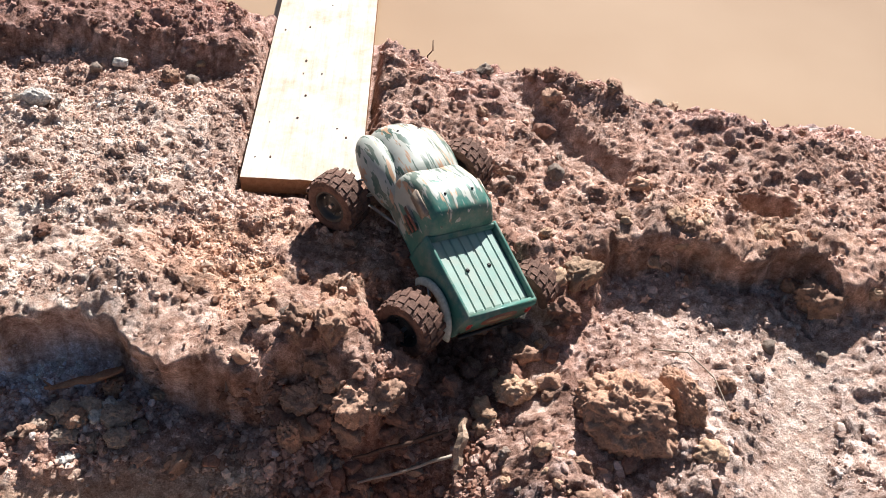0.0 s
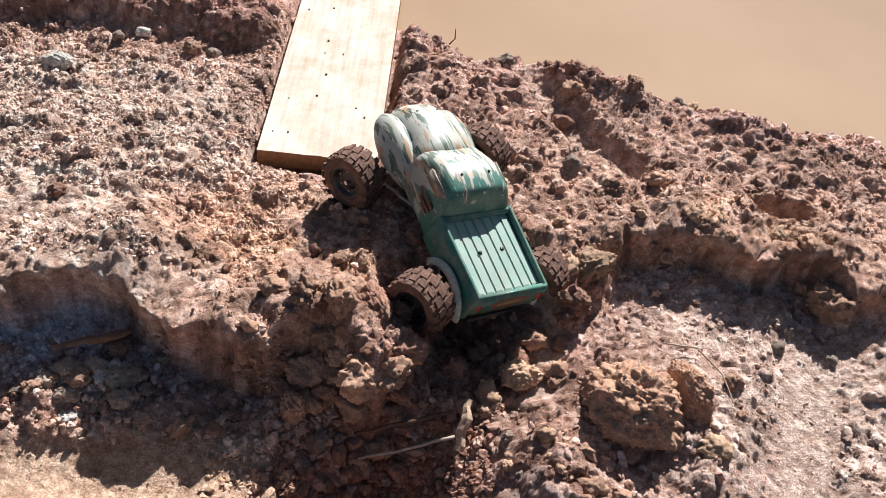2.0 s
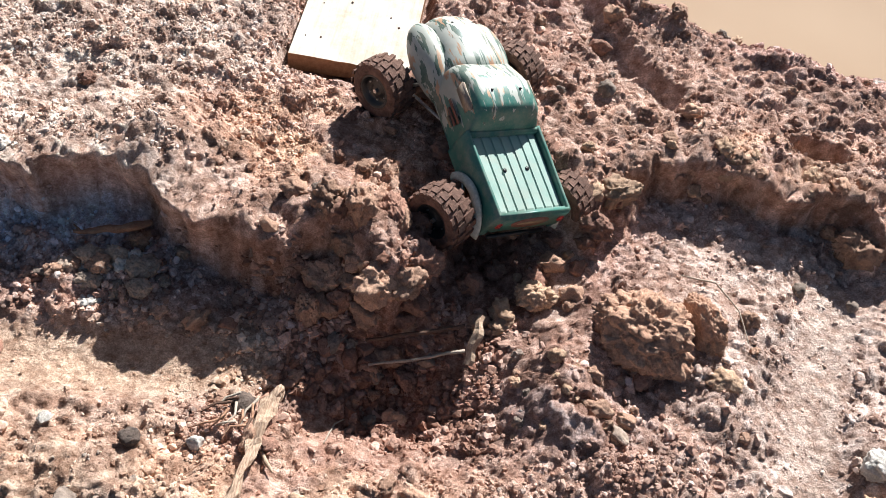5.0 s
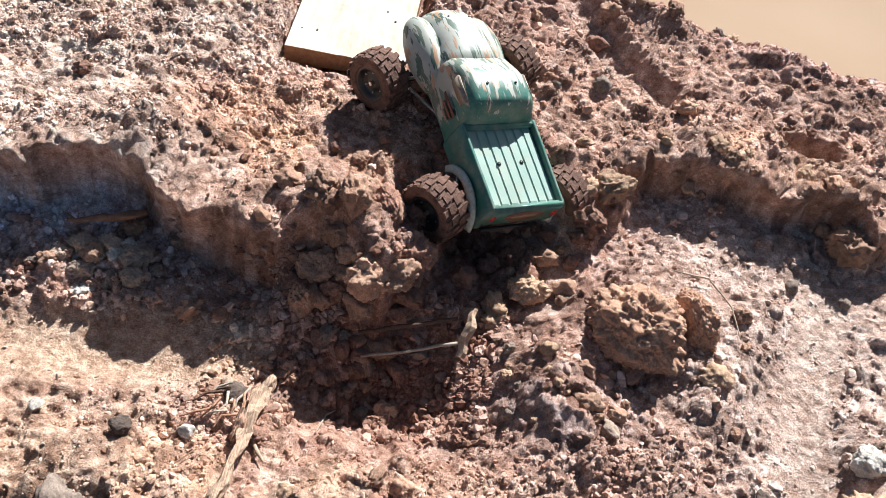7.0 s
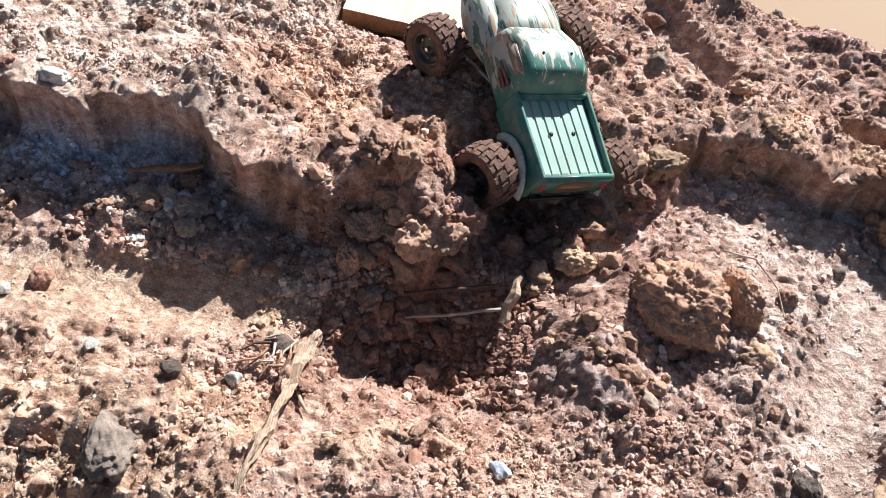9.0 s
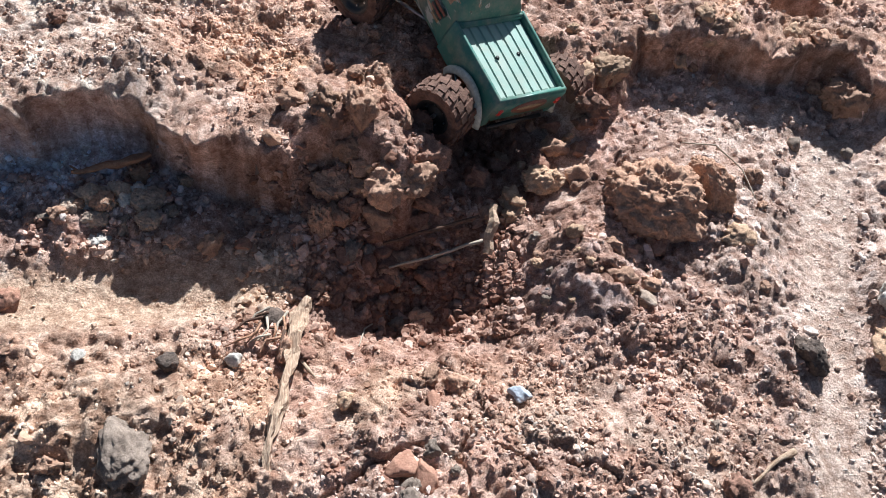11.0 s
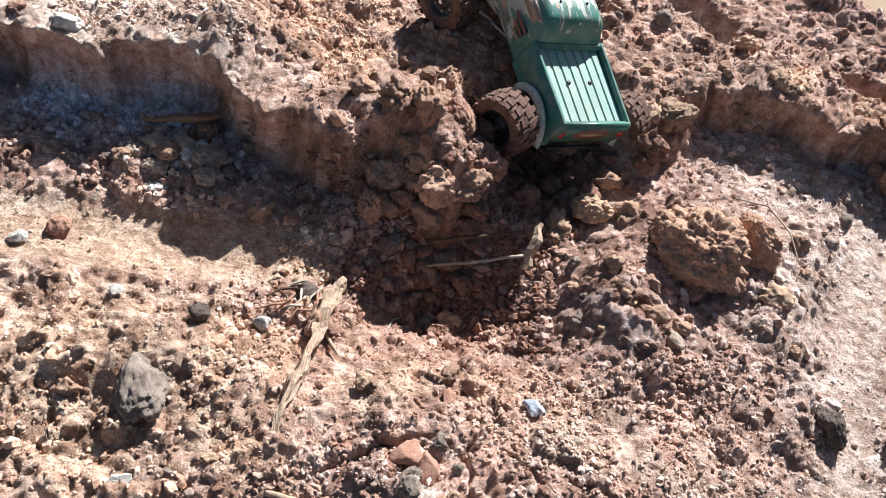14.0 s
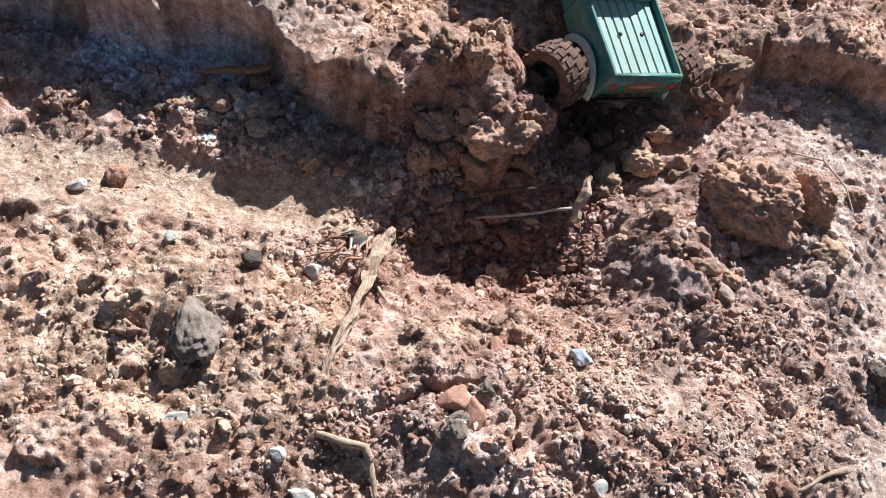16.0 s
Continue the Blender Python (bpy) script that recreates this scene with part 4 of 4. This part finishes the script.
PAINT = truck_paint("flame_paint", True, 0.42)
GREEN = truck_paint("green_paint", False, 0.42)
# bed floor: the green made paler by dust and by sun glare put into the colour
MINT = truck_paint("sunlit_dusty_bed_paint", False, 0.62, ((0.24, 0.37, 0.315), (0.31, 0.43, 0.375)))
PALE = grainy("pale_flare", (0.40, 0.46, 0.40), (0.55, 0.58, 0.52), 30, 0.45, 0.001, 0, 0.02, 0.5)
GLASS_PAINT = grainy("painted_window", (0.22, 0.17, 0.125), (0.40, 0.32, 0.25), 40, 0.3, 0.0005, 0, 0.02, 0.5)
TYRE = grainy("muddy_rubber", (0.075, 0.042, 0.032), (0.23, 0.13, 0.095), 45, 0.85, 0.003, 0, 0.12)
RIM = grainy("black_plastic", (0.012, 0.012, 0.012), (0.035, 0.033, 0.03), 60, 0.35, 0.0006, 0, 0.02, 0.5)
STEEL = grainy("bright_steel", (0.45, 0.45, 0.46), (0.65, 0.65, 0.66), 60, 0.3, 0.0004, 1.0, 0.02)
RED_LAMP = grainy("red_lamp", (0.50, 0.03, 0.03), (0.65, 0.06, 0.05), 60, 0.3, 0.0004, 0, 0.02, 0.5)
DECAL = grainy("red_decal", (0.20, 0.075, 0.055), (0.29, 0.14, 0.10), 60, 0.4, 0.0004, 0, 0.02)
DECAL_GOLD = grainy("tan_decal", (0.32, 0.22, 0.12), (0.42, 0.32, 0.2), 60, 0.4, 0.0004, 0, 0.02)


def loft(stations, power=3.0, sides=28):
    """Stations: x, half width, bottom, top, how far the top draws in."""
    bm = bmesh.new()
    rings = []
    for x, w, zb, zt, taper in stations:
        ring = []
        for s in range(sides):
            a = 2 * math.pi * s / sides
            cy, cz = math.cos(a), math.sin(a)
            y = math.copysign(abs(cy) ** (2 / power), cy)
            z = math.copysign(abs(cz) ** (2 / power), cz)
            k = (z + 1) / 2
            ring.append(bm.verts.new((x, y * w * (1 - taper * k * k), zb + (zt - zb) * k)))
        rings.append(ring)
    for r1, r2 in zip(rings, rings[1:]):
        for s in range(sides):
            bm.faces.new((r1[s], r2[s], r2[(s + 1) % sides], r1[(s + 1) % sides]))
    bm.faces.new(rings[0])
    bm.faces.new(rings[-1][::-1])
    bmesh.ops.recalc_face_normals(bm, faces=bm.faces)
    return bm


def box(x0, x1, y0, y1, z0, z1, bevel=0.0):
    bm = bmesh.new()
    bmesh.ops.create_cube(bm, size=1.0)
    for v in bm.verts:
        v.co = Vector((x0 + (v.co.x + 0.5) * (x1 - x0), y0 + (v.co.y + 0.5) * (y1 - y0), z0 + (v.co.z + 0.5) * (z1 - z0)))
    if bevel:
        bmesh.ops.bevel(bm, geom=bm.edges[:], offset=bevel, segments=2, affect="EDGES")
    return bm


def tube(a, b, r, sides=10):
    bm = bmesh.new()
    a, b = Vector(a), Vector(b)
    bmesh.ops.create_cone(bm, cap_ends=True, segments=sides, radius1=r, radius2=r, depth=(b - a).length)
    m = Matrix.Translation((a + b) / 2) @ (b - a).to_track_quat("Z", "Y").to_matrix().to_4x4()
    bmesh.ops.transform(bm, matrix=m, verts=bm.verts)
    return bm


def lathe(profile, sides=40):
    """Profile: radius and place along y."""
    bm = bmesh.new()
    rings = []
    for r, y in profile:
        rings.append([bm.verts.new((r * math.cos(2 * math.pi * s / sides), y, r * math.sin(2 * math.pi * s / sides))) for s in range(sides)])
    for r1, r2 in zip(rings, rings[1:]):
        for s in range(sides):
            bm.faces.new((r1[s], r1[(s + 1) % sides], r2[(s + 1) % sides], r2[s]))
    bmesh.ops.recalc_face_normals(bm, faces=bm.faces)
    return bm


def build_wheel(truck, centre, steer, side, r=0.057, w=0.054):
    h = w / 2
    turn = pose(*centre, 0, 0, steer + (0 if side > 0 else 180))
    bm = lathe([(r * 0.56, h * 0.86), (r * 0.62, h * 0.98), (r * 0.78, h * 1.02), (r * 0.90, h * 0.95), (r * 0.955, h * 0.72), (r * 0.965, 0),
                (r * 0.955, -h * 0.72), (r * 0.90, -h * 0.95), (r * 0.78, -h * 1.02), (r * 0.62, -h * 0.98), (r * 0.56, -h * 0.86)], 44)
    for v in bm.verts:
        v.co *= 1 + 0.018 * noise.noise(v.co * 55 + Vector(centre) * 9)
    wheel = part("wheel", bm, TYRE, truck, "mud-caked knobbly rubber tyre", shade=False)
    wheel.matrix_basis = turn
    # tread blocks in two staggered rows and on the shoulders
    count = 17
    for row in (-1, 1):
        for y0, y1, rr, span in ((0.04, 0.62, 1.022, 0.29), (0.66, 1.04, 0.985, 0.20)):
            lb = bmesh.new()
            lug = []
            for da in (-span / 2, span / 2):
                for yy in (y0, y1):
                    for q in (0.92, rr):
                        t = da * (1.0 if q < 0.95 else 0.82) + 0.10 * row * (yy - 0.3)
                        lug.append(lb.verts.new((r * q * math.cos(t), row * h * yy, r * q * math.sin(t))))
            for f in ((1, 3, 7, 5), (0, 1, 5, 4), (2, 6, 7, 3), (0, 2, 3, 1), (4, 5, 7, 6)):
                lb.faces.new([lug[i] for i in f])
            bmesh.ops.recalc_face_normals(lb, faces=lb.faces)
            first = part("tread_block", lb, TYRE, wheel, shade=False)
            for k in range(count):
                ob = first if k == 0 else new("tread_block", first.data)
                ob.parent = wheel
                ob.matrix_basis = pose(0, 0, 0, 0, 360 * (k + (0.5 if row > 0 else 0)) / count, 0)
    part("rim", lathe([(r * 0.60, h * 0.88), (r * 0.52, h * 0.93), (r * 0.47, h * 0.62), (r * 0.30, h * 0.45), (r * 0.20, h * 0.62), (r * 0.16, h * 0.62), (0.0005, h * 0.62)], 30),
         RIM, wheel, "black plastic rim")
    part("inner_rim", lathe([(r * 0.60, -h * 0.88), (r * 0.50, -h * 0.7), (r * 0.40, -h * 0.2), (0.0005, -h * 0.2)], 24), RIM, wheel)
    part("hub_nut", tube((0, h * 0.55, 0), (0, h * 0.85, 0), 0.0042, 6), STEEL, wheel, "bright steel hub nut", shade=False)
    for k in range(6):
        a = 2 * math.pi * k / 6
        p = (r * 0.36 * math.cos(a), h * 0.45, r * 0.36 * math.sin(a))
        part("bolt", tube(p, (p[0], h * 0.60, p[2]), 0.0018, 6), STEEL, wheel, shade=False)
    return wheel


def bed_side(s):
    """One side wall of the bed with its wheel arch cut out."""
    bm = bmesh.new()
    steps = 40
    rows = []
    for k in range(steps + 1):
        x = -0.190 + (0.190 - 0.022) * k / steps
        d = 0.054 ** 2 - (x + 0.130) ** 2
        zb = max(0.098, 0.080 + math.sqrt(d)) if d > 0 else 0.098
        y0 = 0.076 + 0.003 * smooth(np.array([k / steps]))[0]
        rows.append([bm.verts.new((x, s * y, z)) for y, z in ((y0 + 0.002, zb), (y0 + 0.003, zb * 0.5 + 0.085), (y0, 0.168), (y0 - 0.005, 0.170), (y0 - 0.007, 0.166), (y0 - 0.008, min(zb, 0.136)))])
    for a, b in zip(rows, rows[1:]):
        for i in range(5):
            bm.faces.new((a[i], a[i + 1], b[i + 1], b[i]))
    for ring in (rows[0], rows[-1]):
        bm.faces.new(ring)
    bmesh.ops.recalc_face_normals(bm, faces=bm.faces)
    return bm


def flare(s):
    """The rounded flare over a rear wheel."""
    bm = bmesh.new()
    rings = []
    for k in range(25):
        a = radians(14 + 152 * k / 24)
        ring = []
        for j in range(9):
            t = math.pi * j / 8
            rr = 0.055 + 0.013 * math.sin(t)
            ring.append(bm.verts.new((-0.130 + rr * math.cos(a), s * (0.074 + 0.020 * (j / 8) ** 0.7), 0.080 + rr * math.sin(a) * 0.98)))
        rings.append(ring)
    for r1, r2 in zip(rings, rings[1:]):
        for j in range(8):
            bm.faces.new((r1[j], r1[j + 1], r2[j + 1], r2[j]))
    bmesh.ops.recalc_face_normals(bm, faces=bm.faces)
    bmesh.ops.solidify(bm, geom=bm.faces[:], thickness=0.0015)
    return bm


def fender(s):
    bm = bmesh.new()
    bmesh.ops.create_uvsphere(bm, u_segments=30, v_segments=18, radius=1.0)
    for v in bm.verts:
        x, y, z = v.co
        full = 1 - 0.25 * max(0, -x)
        v.co = Vector((0.150 + x * 0.088, s * (0.064 + y * s * 0.036 * full), 0.110 + z * (0.046 if z > 0 else 0.030)))
    cut = [v for v in bm.verts if v.co.z < 0.094]
    bmesh.ops.delete(bm, geom=cut, context="VERTS")
    return bm


def oval(x, y, z, ry, rz, thick, ring=0.0):
    bm = bmesh.new()
    n = 28
    outer = [(x, y + ry * math.cos(2 * math.pi * k / n), z + rz * math.sin(2 * math.pi * k / n)) for k in range(n)]
    a = [bm.verts.new(p) for p in outer]
    b = [bm.verts.new((p[0] - thick, p[1], p[2])) for p in outer]
    bm.faces.new(a)
    bm.faces.new(b[::-1])
    for k in range(n):
        bm.faces.new((a[k], b[k], b[(k + 1) % n], a[(k + 1) % n]))
    bmesh.ops.recalc_face_normals(bm, faces=bm.faces)
    return bm


TRUCK = pose(0.270, 0.198, 0.053, 0, 0, 119) @ pose(0, 0, 0, 12, -17, 0)


def build_truck():
    t = new("toy_truck")
    t.matrix_basis = TRUCK
    tagged(t, "muddy green radio-controlled pickup with flame paint and knobbly tyres", "toy truck")
    cab = part("cab", loft([(-0.026, 0.077, 0.088, 0.170, 0.05), (-0.020, 0.079, 0.088, 0.184, 0.10), (-0.010, 0.079, 0.088, 0.2000, 0.15), (-0.003, 0.079, 0.088, 0.2085, 0.17),
                            (0.004, 0.079, 0.088, 0.2112, 0.18), (0.030, 0.079, 0.088, 0.2125, 0.21), (0.052, 0.079, 0.088, 0.210, 0.22), (0.066, 0.079, 0.088, 0.2035, 0.22),
                            (0.086, 0.079, 0.088, 0.191, 0.20), (0.104, 0.077, 0.088, 0.180, 0.18), (0.110, 0.070, 0.09, 0.172, 0.2)], 6.5, 56), PAINT, t)
    for s in (-1, 1):
        part("side_window", box(0.006, 0.060, s * 0.0690 - 0.004, s * 0.0690 + 0.004, 0.170, 0.196, 0.003), GLASS_PAINT, cab, "dark painted side window")
        for k in range(3):
            part("door_decal", box(0.0 + 0.004 * k, 0.05 - 0.01 * k, s * 0.0792 - 0.0006, s * 0.0792 + 0.0006, 0.150 - 0.012 * k, 0.157 - 0.012 * k, 0.0), (DECAL, DECAL, DECAL_GOLD)[k], cab,
                 "red lettered decal worn to bars")
        part("post_hole", tube((0.03, s * 0.030, 0.2105), (0.03, s * 0.030, 0.2140), 0.0024, 10), RIM, cab, "black body post hole")
    hood = part("hood", loft([(0.088, 0.078, 0.09, 0.180, 0.22), (0.12, 0.074, 0.09, 0.183, 0.28), (0.16, 0.068, 0.09, 0.180, 0.32), (0.20, 0.062, 0.09, 0.170, 0.34),
                              (0.225, 0.056, 0.09, 0.155, 0.36), (0.240, 0.048, 0.092, 0.138, 0.38), (0.247, 0.036, 0.096, 0.122, 0.40)], 2.9, 40), PAINT, t)
    for s in (-1, 1):
        part("post_hole", tube((0.205, s * 0.022, 0.158), (0.205, s * 0.022, 0.1655), 0.0024, 10), RIM, hood)
        part("front_fender", fender(s), PAINT, t)
        part("bed_side", bed_side(s), GREEN, t)
        part("rear_flare", flare(s), PALE, t, "pale rounded wheel flare")
    # bed floor with its ribs
    bm = bmesh.new()
    cols = []
    n = 84
    for k in range(n + 1):
        y = -0.0695 + 0.139 * k / n
        ph = (k / n * 7.0) % 1.0
        rib = 0.0024 if 0.14 < ph < 0.86 else 0.0
        cols.append([bm.verts.new((x, y, z)) for x, z in ((-0.024, 0.156), (-0.034, 0.156 + rib), (-0.176, 0.156 + rib), (-0.183, 0.156), (-0.183, 0.136))])
    for a, b in zip(cols, cols[1:]):
        for i in range(4):
            bm.faces.new((a[i], a[i + 1], b[i + 1], b[i]))
    bmesh.ops.recalc_face_normals(bm, faces=bm.faces)
    bed = part("bed_floor", bm, MINT, t, "ribbed green bed floor", shade=False)
    for s in (-1, 1):
        part("post_hole", tube((-0.100, s * 0.024, 0.157), (-0.100, s * 0.024, 0.1598), 0.0038, 10), RIM, bed)
    part("bed_front", box(-0.032, -0.022, -0.0745, 0.0745, 0.10, 0.169, 0.003), GREEN, t)
    gate = part("tailgate", box(-0.195, -0.182, -0.0765, 0.0765, 0.116, 0.170, 0.004), GREEN, t)
    part("badge", oval(-0.1948, 0, 0.144, 0.040, 0.017, 0.0012), DECAL, gate, "faded red oval badge")
    part("badge_centre", oval(-0.1959, 0, 0.144, 0.028, 0.006, 0.0010), DECAL_GOLD, gate)
    for s in (-1, 1):
        part("tail_lamp", box(-0.1975, -0.192, s * 0.066 - 0.006, s * 0.066 + 0.006, 0.134, 0.153, 0.0025), RED_LAMP, gate, "small red tail lamp")
    part("bumper", tube((-0.192, -0.06, 0.092), (-0.192, 0.06, 0.092), 0.004), RIM, t)
    # chassis, axles and links
    chassis = part("chassis", box(-0.13, 0.15, -0.028, 0.028, 0.066, 0.100, 0.006), RIM, t)
    part("battery_tray", box(-0.07, 0.06, -0.05, 0.05, 0.082, 0.092, 0.003), RIM, chassis)
    part("motor", tube((-0.03, -0.03, 0.078), (-0.03, 0.034, 0.078), 0.017, 18), STEEL, chassis, "dull metal motor")
    into = TRUCK.inverted()
    for x, steer in ((-0.142, 22), (0.146, 24)):
        centres = []
        for s in (1, -1):
            w = TRUCK @ Vector((x, s * 0.136, 0.057))
            # each wheel rests on the soil below it, as far as the axle gives way
            ground_z = max(height(w.x + dx, w.y + dy, False) for dx, dy in ((0, 0), (0.02, 0), (-0.02, 0), (0, 0.02), (0, -0.02)))
            z = 0.057 + max(-0.035, min(0.035, ground_z + 0.056 - w.z))
            centres.append((x, s * 0.136, z))
        for c, s in zip(centres, (1, -1)):
            build_wheel(t, c, steer, s)
        l, r = Vector(centres[0]), Vector(centres[1])
        axle = part("axle", tube(l.lerp(r, 0.12), l.lerp(r, 0.88), 0.0085, 14), RIM, t)
        m = (l + r) / 2
        bmd = bmesh.new()
        bmesh.ops.create_uvsphere(bmd, u_segments=16, v_segments=10, radius=0.021)
        bmesh.ops.translate(bmd, vec=m, verts=bmd.verts)
        part("differential", bmd, RIM, axle)
        away = 1 if x > 0 else -1
        part("tie_rod", tube(l.lerp(r, 0.18) + Vector((away * 0.028, 0, 0.004)), l.lerp(r, 0.82) + Vector((away * 0.028, 0, 0.004)), 0.0022), STEEL, axle, "bright steel rod")
        part("tie_rod", tube(l.lerp(r, 0.22) + Vector((away * 0.036, 0, 0.010)), l.lerp(r, 0.70) + Vector((away * 0.036, 0, 0.010)), 0.0022), STEEL, axle, "bright steel rod")
        for c, s in zip(centres, (1, -1)):
            k = Vector(c)
            part("link", tube((k.x - away * 0.006, s * 0.088, k.z), (away * 0.035, s * 0.042, 0.076), 0.0030), STEEL, t, "bright steel link")
            top = Vector((x * 0.72, s * 0.052, 0.128))
            foot = Vector((k.x - away * 0.004, s * 0.086, k.z + 0.008))
            shock = part("shock", tube(foot, top, 0.0035), STEEL, t)
            part("spring", tube(foot.lerp(top, 0.35), foot.lerp(top, 0.95), 0.0072, 14), RIM, shock, "black shock spring")
    return t


build_truck()
